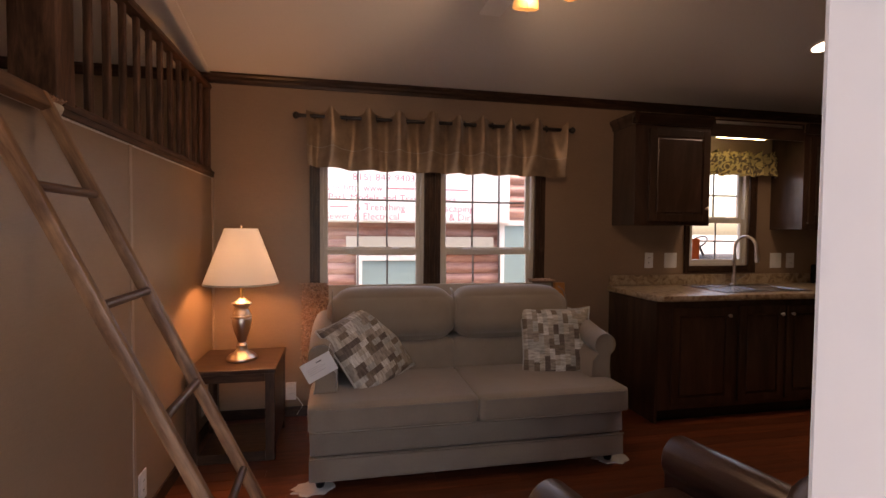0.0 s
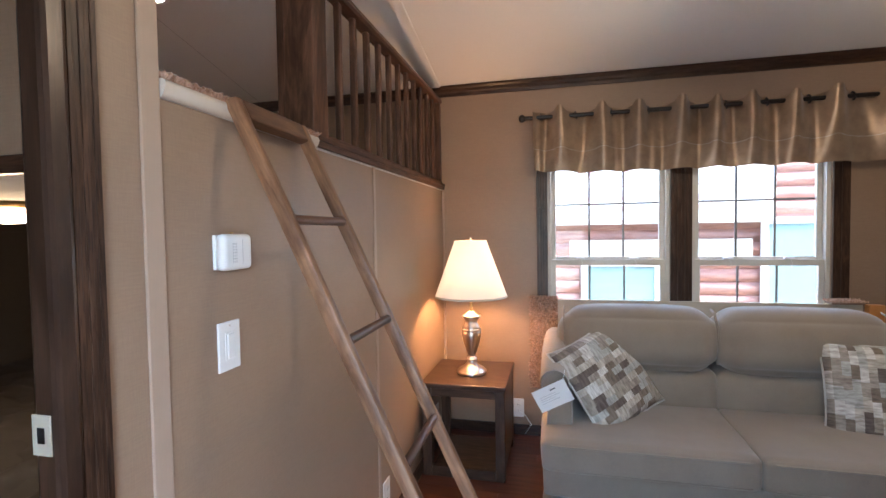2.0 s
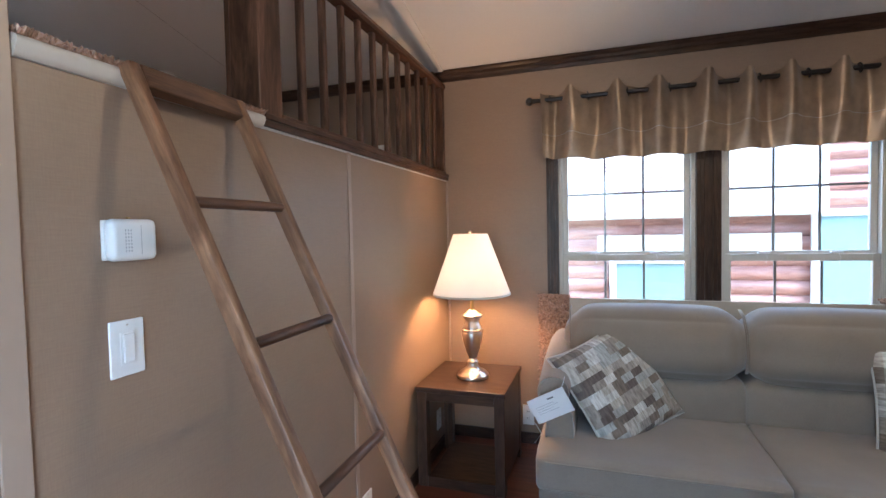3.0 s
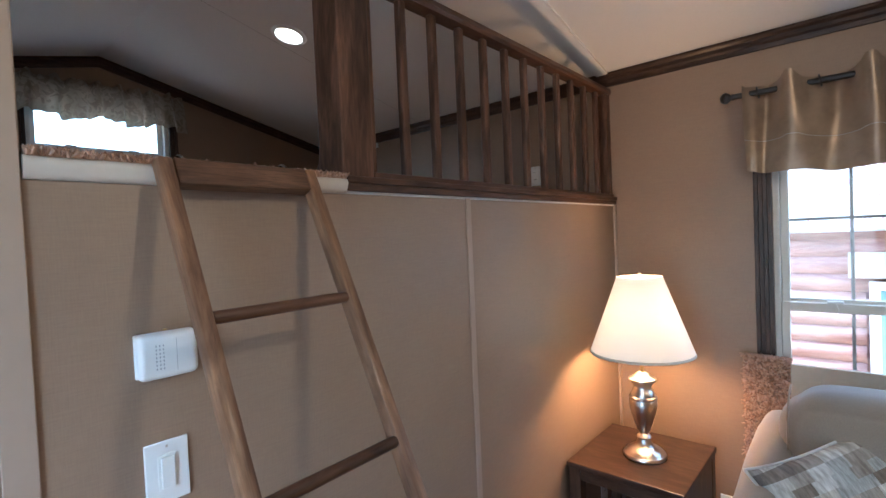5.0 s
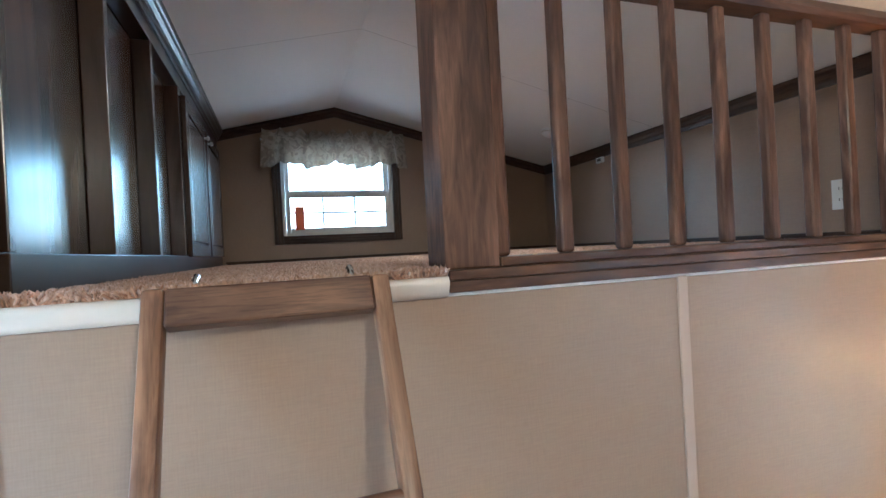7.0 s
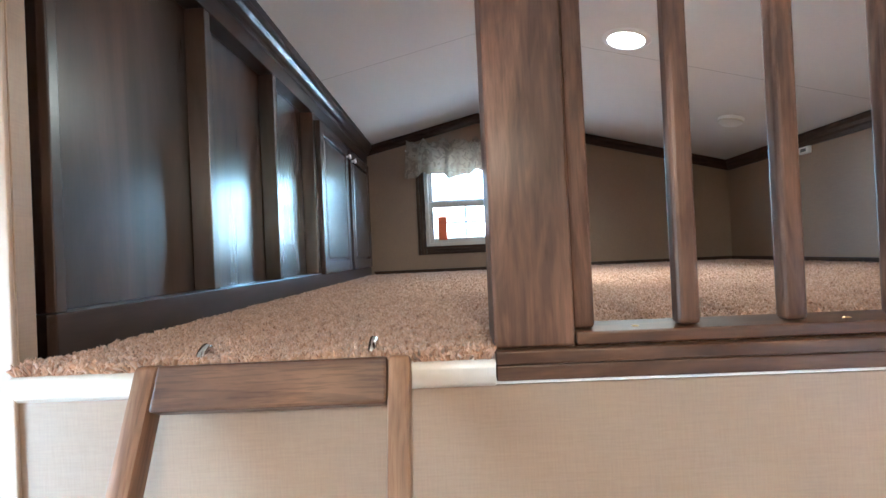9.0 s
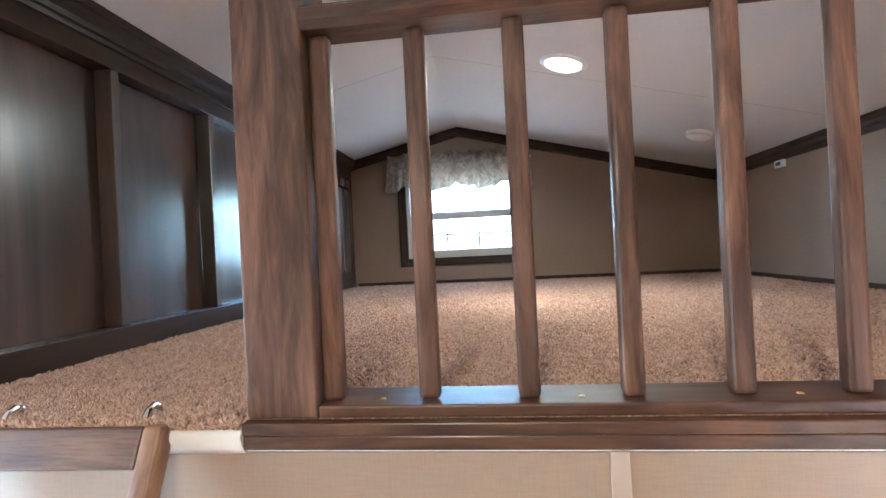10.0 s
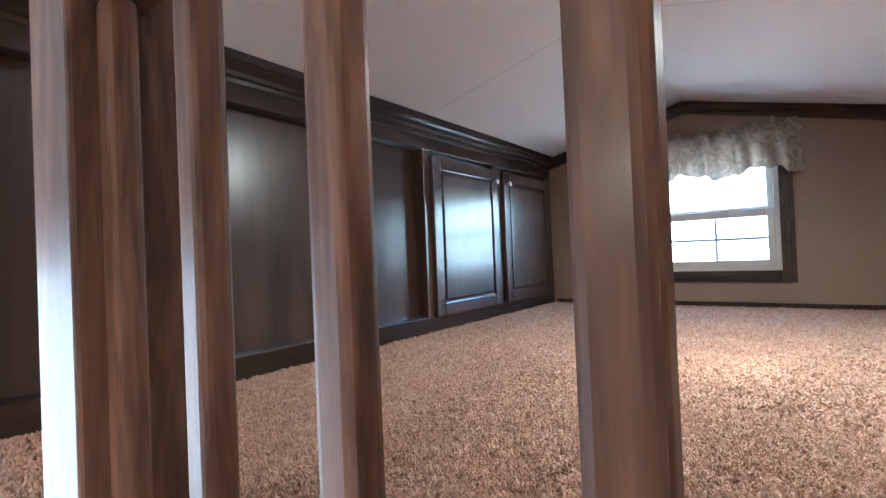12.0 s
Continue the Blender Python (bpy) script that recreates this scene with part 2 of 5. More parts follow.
WALL = wallpaper()
BATTEN = plain("tan_batten", (0.39, 0.292, 0.222), 0.4, bmp=0.05, var=0.04)
CEIL = plain("ceiling_board", (0.72, 0.70, 0.67), 0.75, scale=90, bmp=0.12, var=0.03)
OAK_Z = wood("walnut_stained_oak_upright", (0.060, 0.029, 0.017), (0.168, 0.088, 0.055), "z", rough=0.5, grain=0.75, pores=0.2, coat=0.11, coat_rough=0.24, spec=0.22, relief=0.4, figure=1.0)
OAK_Y = wood("walnut_stained_oak_level", (0.045, 0.020, 0.011), (0.13, 0.062, 0.032), "y", rough=0.45, grain=0.75, pores=0.18, coat=0.22, coat_rough=0.2, spec=0.3, relief=0.3, figure=0.6)
LADDER = wood("ladder_oak", (0.130, 0.062, 0.032), (0.32, 0.176, 0.094), "z", rough=0.45, grain=0.9, pores=0.22, coat=0.12, spec=0.35, figure=0.6)
LADDER_Y = wood("ladder_oak_level", (0.075, 0.034, 0.018), (0.18, 0.092, 0.048), "y", rough=0.45, grain=0.9, pores=0.4, coat=0.12, spec=0.35)
CAB_X = wood("espresso_maple_long", (0.024, 0.0135, 0.0095), (0.048, 0.027, 0.019), "x", rough=0.3, grain=0.5, pores=0.1, coat=0.3, coat_rough=0.25, spec=0.2, relief=0.05)
CAB_Z = wood("espresso_maple", (0.029, 0.0140, 0.0088), (0.068, 0.034, 0.0215), "z", rough=0.5, grain=0.3, pores=0.1, coat=1.0, coat_rough=0.25, spec=0.12, relief=0.04)
CASING = wood("dark_fluted_casing", (0.03, 0.016, 0.010), (0.085, 0.046, 0.029), "z", rough=0.35, pores=0.7, coat=0.1, spec=0.3)
JAMBWOOD = wood("dark_jamb_wood", (0.022, 0.012, 0.008), (0.06, 0.034, 0.022), "z", rough=0.3, pores=0.3)
CASING_X = wood("dark_casing_level", (0.03, 0.015, 0.010), (0.08, 0.042, 0.026), "x", rough=0.35, coat=0.1, spec=0.3)
CASING_Y = wood("dark_casing_cross", (0.03, 0.015, 0.010), (0.08, 0.042, 0.026), "y", rough=0.35, coat=0.1, spec=0.3)
TABLEWOOD_Z = wood("end_table_oak_upright", (0.038, 0.020, 0.013), (0.095, 0.052, 0.033), "z", rough=0.35, coat=0.1, spec=0.3, pores=0.3)
TABLEWOOD = wood("end_table_oak", (0.038, 0.020, 0.013), (0.095, 0.052, 0.033), "x", rough=0.35, coat=0.1, spec=0.3)
MUNTIN = plain("grey_grid_bar", (0.24, 0.235, 0.235), 0.5, bmp=0.0, var=0.02)
VINYL = plain("white_vinyl", (0.62, 0.59, 0.53), 0.45, bmp=0.03, var=0.03)
WHITE = plain("white_plastic", (0.80, 0.80, 0.79), 0.35, bmp=0.02, var=0.02)
JAMB = plain("white_painted_jamb", (0.62, 0.60, 0.58), 0.45, bmp=0.04, var=0.03)
NOSING = plain("satin_nosing", (0.58, 0.52, 0.45), 0.3, bmp=0.03, var=0.05, coat=0.2)
SOFA = fabric("taupe_upholstery", (0.255, 0.210, 0.165))
PILLOW = patchwork()
PIPING = fabric("cream_piping", (0.5, 0.49, 0.46))
LEATHER = plain("brown_leather", (0.055, 0.025, 0.018), 0.32, scale=220, bmp=0.35, var=0.2, coat=0.15)
NICKEL = plain("brushed_nickel", (0.58, 0.52, 0.46), 0.28, metal=1.0, bmp=0.03, var=0.04)
CHROME = plain("chrome", (0.8, 0.8, 0.8), 0.12, metal=1.0, bmp=0.0, var=0.02)
STEEL = plain("stainless_steel", (0.62, 0.62, 0.62), 0.25, metal=1.0, bmp=0.02, var=0.03)
BLACKIRON = plain("black_iron", (0.012, 0.011, 0.011), 0.35, bmp=0.02)
BLACK = plain("black_enamel", (0.014, 0.014, 0.015), 0.25, bmp=0.02)
BRASS = plain("aged_brass", (0.55, 0.38, 0.16), 0.3, metal=1.0, bmp=0.02)
PALEBRASS = plain("pale_brass", (0.62, 0.57, 0.45), 0.35, metal=0.3, bmp=0.0)
GLASS = glass_mat()
CARPET = carpet_mat()
CARPETBASE = plain("carpet_backing", (0.30, 0.20, 0.145), 0.95, scale=150, bmp=0.6, var=0.3)
PLANK = floor_mat()
COUNTER = counter_mat()
VALANCE = cloth_thin("gold_taupe_satin", (0.31, 0.222, 0.150), 0.04, 0.38, metal=0.48)
RUFFLE = cloth_thin("cream_taupe_print", (0.34, 0.285, 0.22), 0.3, 0.5, print_to=(0.25, 0.20, 0.15))
KRUFFLE = cloth_thin("yellow_green_print", (0.50, 0.40, 0.17), 0.2, 0.6, print_to=(0.10, 0.07, 0.035))
CARDS = plain("white_card", (0.75, 0.75, 0.75), 0.6, bmp=0.02, var=0.02)
INKJOINT = plain("joint_shadow_grey", (0.42, 0.40, 0.37), 0.9, bmp=0.0)
FAINTINK = plain("faint_grey_ink", (0.42, 0.42, 0.44), 0.7, bmp=0.0)
INK = plain("grey_ink", (0.12, 0.12, 0.13), 0.7, bmp=0.0)
ORANGE = plain("orange_label", (0.75, 0.16, 0.05), 0.6, bmp=0.02)
PINE = plain("raw_orange_pine", (0.55, 0.24, 0.07), 0.55, bmp=0.1, var=0.15)
SIGNRED = plain("faded_sign_red", (0.52, 0.20, 0.24), 0.6, bmp=0.0, var=0.1)
BEIGEBOARD = plain("beige_board", (0.50, 0.44, 0.35), 0.55, bmp=0.05)
LOG = wood("red_cedar_log_siding", (0.36, 0.18, 0.14), (0.50, 0.29, 0.235), "x", rough=0.55, grain=0.5, pores=0.3, coat=0.0)
TRIMOUT = plain("outdoor_white_trim", (0.75, 0.74, 0.70), 0.5, bmp=0.05)
CREAMOUT = plain("cream_soffit", (0.46, 0.44, 0.36), 0.6, bmp=0.05)
TEAL = plain("pale_teal_blind", (0.23, 0.34, 0.335), 0.4, bmp=0.03)
METALROOF = plain("pale_metal_roof", (0.72, 0.72, 0.72), 0.5, bmp=0.05)
GROUND = plain("gravel_ground", (0.30, 0.27, 0.23), 0.95, scale=12, bmp=0.8, var=0.3)
RUBBER = plain("tyre_rubber", (0.02, 0.02, 0.022), 0.8, bmp=0.2)
QUILT = plain("brown_quilt", (0.026, 0.019, 0.016), 0.75, bmp=0.3)
SHADEWALL = plain("shade_brown_bedroom_wall", (0.07, 0.052, 0.038), 0.6, bmp=0.05)
PAD = fabric("white_felt_pad", (0.6, 0.57, 0.54))
GLASSGLOW = glow("lit_downlight_lens", (1.0, 0.88, 0.72), 1.1)
BEDGLOW = glow("lit_frosted_dome", (1.0, 0.72, 0.42), 2.2)

# ---- mesh helpers ----


def box(bm, x0, x1, y0, y1, z0, z1, bev=0.0, seg=2):
    made = bmesh.ops.create_cube(bm, size=1.0, matrix=Matrix.Translation(((x0 + x1) / 2, (y0 + y1) / 2, (z0 + z1) / 2)) @ Matrix.Diagonal((x1 - x0, y1 - y0, z1 - z0, 1)))
    if bev:
        edges = {e for v in made["verts"] for e in v.link_edges}
        bmesh.ops.bevel(bm, geom=list(edges), offset=bev, segments=seg, affect="EDGES", profile=0.5)
    return bm


def boxes(rows, bev=0.0, seg=2):
    bm = bmesh.new()
    for r in rows:
        box(bm, *r, bev, seg)
    return bm


def lathe(points, steps=32):
    """A turned shape from (radius, height) pairs."""
    bm = bmesh.new()
    rings = []
    for r, z in points:
        if r < 1e-5:
            rings.append([bm.verts.new((0, 0, z))])
        else:
            rings.append([bm.verts.new((r * math.cos(2 * math.pi * k / steps), r * math.sin(2 * math.pi * k / steps), z)) for k in range(steps)])
    for a, c in zip(rings, rings[1:]):
        for k in range(steps):
            q = [a[k % len(a)], a[(k + 1) % len(a)], c[(k + 1) % len(c)], c[k % len(c)]]
            q = list(dict.fromkeys(q))
            if len(q) > 2:
                bm.faces.new(q)
    bmesh.ops.recalc_face_normals(bm, faces=bm.faces)
    return bm


def tube(points, radius, steps=12):
    """A round bar through points."""
    bm = bmesh.new()
    pts = [Vector(p) for p in points]
    rings = []
    up = Vector((0.123, 0.21, 0.97)).normalized()
    for k, p in enumerate(pts):
        d = (pts[min(k + 1, len(pts) - 1)] - pts[max(k - 1, 0)]).normalized()
        s = d.cross(up)
        if s.length < 0.1:
            s = d.cross(Vector((1, 0, 0)))
        s.normalize()
        u = s.cross(d)
        rings.append([bm.verts.new(p + radius * (s * math.cos(2 * math.pi * j / steps) + u * math.sin(2 * math.pi * j / steps))) for j in range(steps)])
    for a, c in zip(rings, rings[1:]):
        for j in range(steps):
            bm.faces.new((a[j], a[(j + 1) % steps], c[(j + 1) % steps], c[j]))
    bm.faces.new(rings[0])
    bm.faces.new(rings[-1])
    bmesh.ops.recalc_face_normals(bm, faces=bm.faces)
    return bm


def prism(outline, axis, a, c, bev=0.0):
    """A flat outline of (u, v) pairs carried along an axis from a to c. u, v are the other two axes in order."""
    bm = bmesh.new()

    def at(u, v, w):
        return {"x": (w, u, v), "y": (u, w, v), "z": (u, v, w)}[axis]

    lo = [bm.verts.new(at(u, v, a)) for u, v in outline]
    hi = [bm.verts.new(at(u, v, c)) for u, v in outline]
    bm.faces.new(lo)
    bm.faces.new(hi)
    for k in range(len(lo)):
        n = (k + 1) % len(lo)
        bm.faces.new((lo[k], lo[n], hi[n], hi[k]))
    bmesh.ops.recalc_face_normals(bm, faces=bm.faces)
    if bev:
        bmesh.ops.bevel(bm, geom=list(bm.edges), offset=bev, segments=2, affect="EDGES", profile=0.5)
    return bm


def cushion(x0, x1, y0, y1, z0, z1, r=0.05, puff=0.02, cuts=14, seed=0):
    """A soft block with rounded edges and domed faces."""
    bm = bmesh.new()
    bmesh.ops.create_cube(bm, size=2.0)
    bmesh.ops.subdivide_edges(bm, edges=list(bm.edges), cuts=cuts, use_grid_fill=True)
    half = Vector(((x1 - x0) / 2, (y1 - y0) / 2, (z1 - z0) / 2))
    mid = Vector(((x0 + x1) / 2, (y0 + y1) / 2, (z0 + z1) / 2))
    for v in bm.verts:
        n = v.co.copy()
        p = Vector([math.copysign(abs(n[i]) ** 0.8, n[i]) * half[i] for i in range(3)])
        inner = Vector([max(-half[i] + r, min(half[i] - r, p[i])) for i in range(3)])
        d = p - inner
        q = inner + d.normalized() * r if d.length > 1e-6 else p
        for i in range(3):
            if abs(n[i]) > 0.999:
                j, k = (i + 1) % 3, (i + 2) % 3
                q[i] += math.copysign(puff * (1 - n[j] ** 2) * (1 - n[k] ** 2), n[i])
        wob = noise.noise(Vector((q.x * 6 + seed, q.y * 6, q.z * 6))) * 0.006
        v.co = mid + q * (1 + wob / max(half))
    return bm


def part(name, bm, mat, parent=None, label="", smooth=False, kind="", auto=None):
    me = bpy.data.meshes.new(name)
    bm.to_mesh(me)
    bm.free()
    me.materials.append(mat)
    if smooth:
        for p in me.polygons:
            p.use_smooth = True
        if auto:
            me.set_sharp_from_angle(angle=radians(auto))
    ob = new(name, me)
    ob.parent = parent
    return tagged(ob, label=label, kind=kind)


def thing(name, label, category, at=None, group="", kind=""):
    ob = new(name)
    ob.matrix_world = at if at is not None else Matrix()
    ob.empty_display_size = 0.1
    return tagged(ob, label, category, group, kind)


def solo(name, bm, mat, label, category, smooth=False, group="", kind="", auto=40):
    ob = part(name, bm, mat, None, smooth=smooth, auto=auto if smooth else None)
    return tagged(ob, label, category, group, kind)


def seat_at(ob, base):
    """Set an Empty's base place without moving its parts' world shape (parts are in world metres)."""
    ob.location = base
    for c in ob.children:
        c.matrix_parent_inverse = Matrix.Translation(base).inverted()


# ---- measures of the place ----
LX = -0.85           # face of the loft wall
SY = 3.45            # face of the window wall
NY = 0.13            # face of the entry wall
GX = -3.47           # gable end
EX = 6.2             # far end of the living room
RIDGE, PEAK, SLOPE = 1.80, 2.756, 0.245
LOFT = 1.70


def roof(y):
    return PEAK - SLOPE * abs(y - RIDGE)


def holed(axis, w0, w1, a, c, z0, top, holes, mat, name, label):
    """A wall from a to c with rectangular holes (u0, u1, z0, z1); its top is a height or follows the roof."""
    f = top if callable(top) else (lambda u: top)
    cuts = sorted({a, c} | {u for h in holes for u in h[:2] if a < u < c} | ({RIDGE} if axis == "x" and a < RIDGE < c else set()))
    bm = bmesh.new()
    for u0, u1 in zip(cuts, cuts[1:]):
        gaps = sorted((h[2], h[3]) for h in holes if h[0] <= u0 + 1e-6 and h[1] >= u1 - 1e-6)
        z = z0
        spans = []
        for g0, g1 in gaps:
            if g0 > z + 1e-6:
                spans.append((z, g0, g0))
            z = g1
        spans.append((z, f(u0), f(u1)))
        for lo, h0, h1 in spans:
            piece = prism([(u0, lo), (u1, lo), (u1, h1), (u0, h0)], axis, w0, w1)
            me = bpy.data.meshes.new("tmp")
            piece.to_mesh(me)
            piece.free()
            bm.from_mesh(me)
            bpy.data.meshes.remove(me)
    return solo(name, bm, mat, label, "wall", kind="structure")


# ---- structure ----
W1L, W1R = (-0.147, 0.594), (0.717, 1.455)
WZ0, WZ1 = 0.84, 1.94
KW = (2.822, 3.397, 1.044, 1.88)
GW = (1.423, 2.186, 1.875, 2.46)
floor = solo("floor", boxes([(GX, EX, NY - 0.1, SY + 0.1, -0.12, -0.004)]), CARPETBASE, "plain subfloor under reddish laminate planks", "floor", kind="structure")
holed("y", SY, SY + 0.1, GX - 0.1, EX, -0.12, roof(SY) + 0.02, [(*W1L, WZ0, WZ1), (*W1R, WZ0, WZ1), KW], WALL, "wall_north", "tan linen-textured wallboard with a double window and sink window")
holed("y", NY - 0.1, NY, GX - 0.1, EX, -0.12, roof(NY) + 0.02, [(-0.61, 0.285, -0.004, 2.08)], WALL, "wall_south", "tan linen-textured wallboard with the open entry doorway")
holed("x", GX - 0.1, GX, NY, SY, -0.12, lambda y: roof(y) + 0.02, [GW], WALL, "wall_west", "tan gable wall of the loft with a small window")
holed("x", EX, EX + 0.1, NY - 0.1, SY + 0.1, -0.12, lambda y: roof(y) + 0.02, [], WALL, "wall_east", "plain tan end wall of the living room")
holed("x", LX - 0.028, LX, NY, 1.04, -0.004, lambda y: roof(y) + 0.01, [(0.17, 0.847, -0.004, 1.99)], WALL, "wall_bedroom_door", "tan full-height wallboard beside the bedroom doorway")
holed("x", LX - 0.06, LX, 1.04, SY, -0.004, 1.652, [], WALL, "wall_loft_front", "tan linen-textured wallboard below the loft")
bm = prism([(NY - 0.1, roof(NY - 0.1)), (RIDGE, PEAK), (SY + 0.1, roof(SY + 0.1)), (SY + 0.1, roof(SY + 0.1) + 0.12), (RIDGE, PEAK + 0.12), (NY - 0.1, roof(NY - 0.1) + 0.12)], "x", GX - 0.1, EX + 0.1)
solo("ceiling", bm, CEIL, "off-white vaulted ceiling board with faint taped joints", "ceiling", kind="structure")
solo("loft_floor", boxes([(GX, LX - 0.062, 0.99, SY, 1.51, 1.688), (LX - 0.062, LX - 0.001, 1.04, SY, 1.653, 1.688)]), CEIL, "thick loft platform with a pale underside", "floor", kind="structure")
# hidden side of the loft store, towards the bedroom
solo("wall_bedroom_upper", boxes([(GX, LX - 0.062, 0.945, 0.974, 1.53, roof(0.955) + 0.01)]), WALL, "tan wallboard above the bed alcove", "wall", kind="structure")
solo("trim_alcove", boxes([(GX, LX - 0.062, 0.93, 0.953, 1.50, 1.535)], 0.003), CASING_X, "dark wood trim along the alcove edge", "trim", kind="structure")
# thin skins over the bedroom walls, the alcove's shade put into their dark colour
solo("wall_bedroom_lining", boxes([(GX + 0.002, GX + 0.01, NY, SY - 0.01, 0, 1.505), (GX + 0.012, LX - 0.07, SY - 0.011, SY - 0.003, 0, 1.505)]), SHADEWALL, "bedroom wallboard lining with its shade painted in as dark brown", "wall", kind="structure")

# ceiling joints and wall battens
bm = bmesh.new()
for x in (-2.24,):
    for s, y0, y1 in ((1, NY, RIDGE), (-1, SY, RIDGE)):
        a, c = Vector((x, y0, roof(y0) - 0.0008)), Vector((x, y1, PEAK - 0.0008))
        vs = [bm.verts.new(p) for p in (a - Vector((0.0018, 0, 0)), a + Vector((0.0018, 0, 0)), c + Vector((0.0018, 0, 0)), c - Vector((0.0018, 0, 0)))]
        bm.faces.new(vs)
solo("trim_ceiling_joint", bm, INKJOINT, "hairline joints between ceiling boards", "trim", kind="structure")
bm = prism([(NY, roof(NY) - 0.012), (RIDGE, PEAK - 0.012), (SY, roof(SY) - 0.012), (SY, roof(SY)), (RIDGE, PEAK), (NY, roof(NY))], "x", LX - 0.06, LX)
solo("trim_ceiling_band", bm, CEIL, "flat white band across the ceiling over the rail", "trim", kind="structure")


def batten(x0, x1, y0, y1, z0, z1):
    solo("batten", boxes([(x0, x1, y0, y1, z0, z1)], 0.0018), BATTEN, "narrow tan batten over a wallboard joint", "trim", group="wall battens", kind="structure")


batten(LX, LX + 0.007, 0.992, 1.038, 0, roof(1.0) - 0.01)
batten(LX, LX + 0.005, 2.168, 2.193, 0, 1.655)
batten(LX, LX + 0.01, SY - 0.018, SY, 0, 1.655)
batten(-2.10, -2.075, SY - 0.005, SY, LOFT, 2.30)


def crown(name, bm, mat, label):
    solo(name, bm, mat, label, "trim", kind="structure")


def crown_profile(h=0.062, d=0.03):
    return [(0, 0), (0, -h), (0.008, -h), (0.011, -h * 0.72), (d * 0.6, -h * 0.6), (d * 0.65, -h * 0.35), (d, -h * 0.2), (d, 0)]


CP = crown_profile()
crown("trim_crown_north", prism([(SY - u, roof(SY) - 0.003 + v + 0.244 * u) for u, v in CP], "x", GX, EX), CASING_X, "dark stained crown moulding along the window wall")
crown("trim_crown_south", prism([(NY + u, roof(NY) - 0.003 + v + 0.244 * u) for u, v in CP], "x", LX, EX), CASING_X, "dark stained crown moulding along the entry wall")
bm = bmesh.new()
for y0, y1 in ((1.04, RIDGE), (RIDGE, SY)):
    rings = []
    for y in (y0, y1):
        rings.append([bm.verts.new((GX + u, y, roof(y) - 0.002 + v)) for u, v in CP])
    n = len(CP)
    for k in range(n):
        bm.faces.new((rings[0][k], rings[0][(k + 1) % n], rings[1][(k + 1) % n], rings[1][k]))
    bm.faces.new(rings[0])
    bm.faces.new(rings[1])
bmesh.ops.recalc_face_normals(bm, faces=bm.faces)
crown("trim_crown_gable", bm, CASING_Y, "dark stained moulding following the gable slope")
solo("baseboard_loft_gable", boxes([(GX, GX + 0.012, 1.06, SY, LOFT - 0.01, 1.722)], 0.002), CASING_Y, "thin dark baseboard at the gable wall carpet", "baseboard", kind="structure")
solo("baseboard_loft_north", boxes([(GX + 0.012, LX - 0.06, SY - 0.012, SY, LOFT - 0.01, 1.722)], 0.002), CASING_X, "thin dark baseboard at the loft side wall", "baseboard", kind="structure")
solo("baseboard_living", boxes([(LX + 0.012, 2.1, SY - 0.012, SY, 0, 0.07), (LX, LX + 0.012, 1.04, SY, 0, 0.07), (LX, LX + 0.012, 0.902, 0.99, 0, 0.07)], 0.002), CASING_X, "low dark baseboard along the living room walls", "baseboard", kind="structure")

# bedroom door frame
dz = 1.99
door = thing("door_1", "dark fluted casing of the open bedroom doorway", "door frame", kind="structure")
bm = bmesh.new()
for k in range(5):
    box(bm, LX, LX + 0.014 - 0.002 * (k % 2), 0.848 + 0.0104 * k, 0.848 + 0.0104 * (k + 1), 0, dz + 0.06, 0.0012)
part("casing", bm, CASING, door, "dark fluted upright casing")
part("casing", boxes([(LX, LX + 0.013, 0.17, 0.846, dz + 0.003, dz + 0.06)], 0.003), CASING_Y, door)
part("jamb", boxes([(LX - 0.032, LX + 0.02, 0.803, 0.8465, 0, dz)], 0.010), JAMBWOOD, door, "rounded dark jamb")
part("jamb", boxes([(LX - 0.030, LX + 0.016, 0.1705, 0.803, dz - 0.03, dz)], 0.004), CASING_Y, door)
strike = part("strike_plate", boxes([(LX - 0.03, LX + 0.008, 0.800, 0.8025, 1.035, 1.10)], 0.001), PALEBRASS, door, "pale brass strike plate")
part("latch_hole", boxes([(LX - 0.018, LX - 0.004, 0.7988, 0.8005, 1.055, 1.08)]), BLACK, strike)

# entry doorway
ent = thing("door_2", "white painted jambs of the open entry doorway", "door frame", kind="structure")
part("jamb", boxes([(0.235, 0.284, NY - 0.14, 0.157, -0.02, 2.03)], 0.004), JAMB, ent)
part("jamb", boxes([(-0.609, -0.56, NY - 0.14, 0.157, -0.02, 2.03)], 0.004), JAMB, ent)
part("head", boxes([(-0.609, 0.284, NY - 0.14, 0.157, 2.033, 2.079)], 0.004), JAMB, ent)


# ---- windows ----


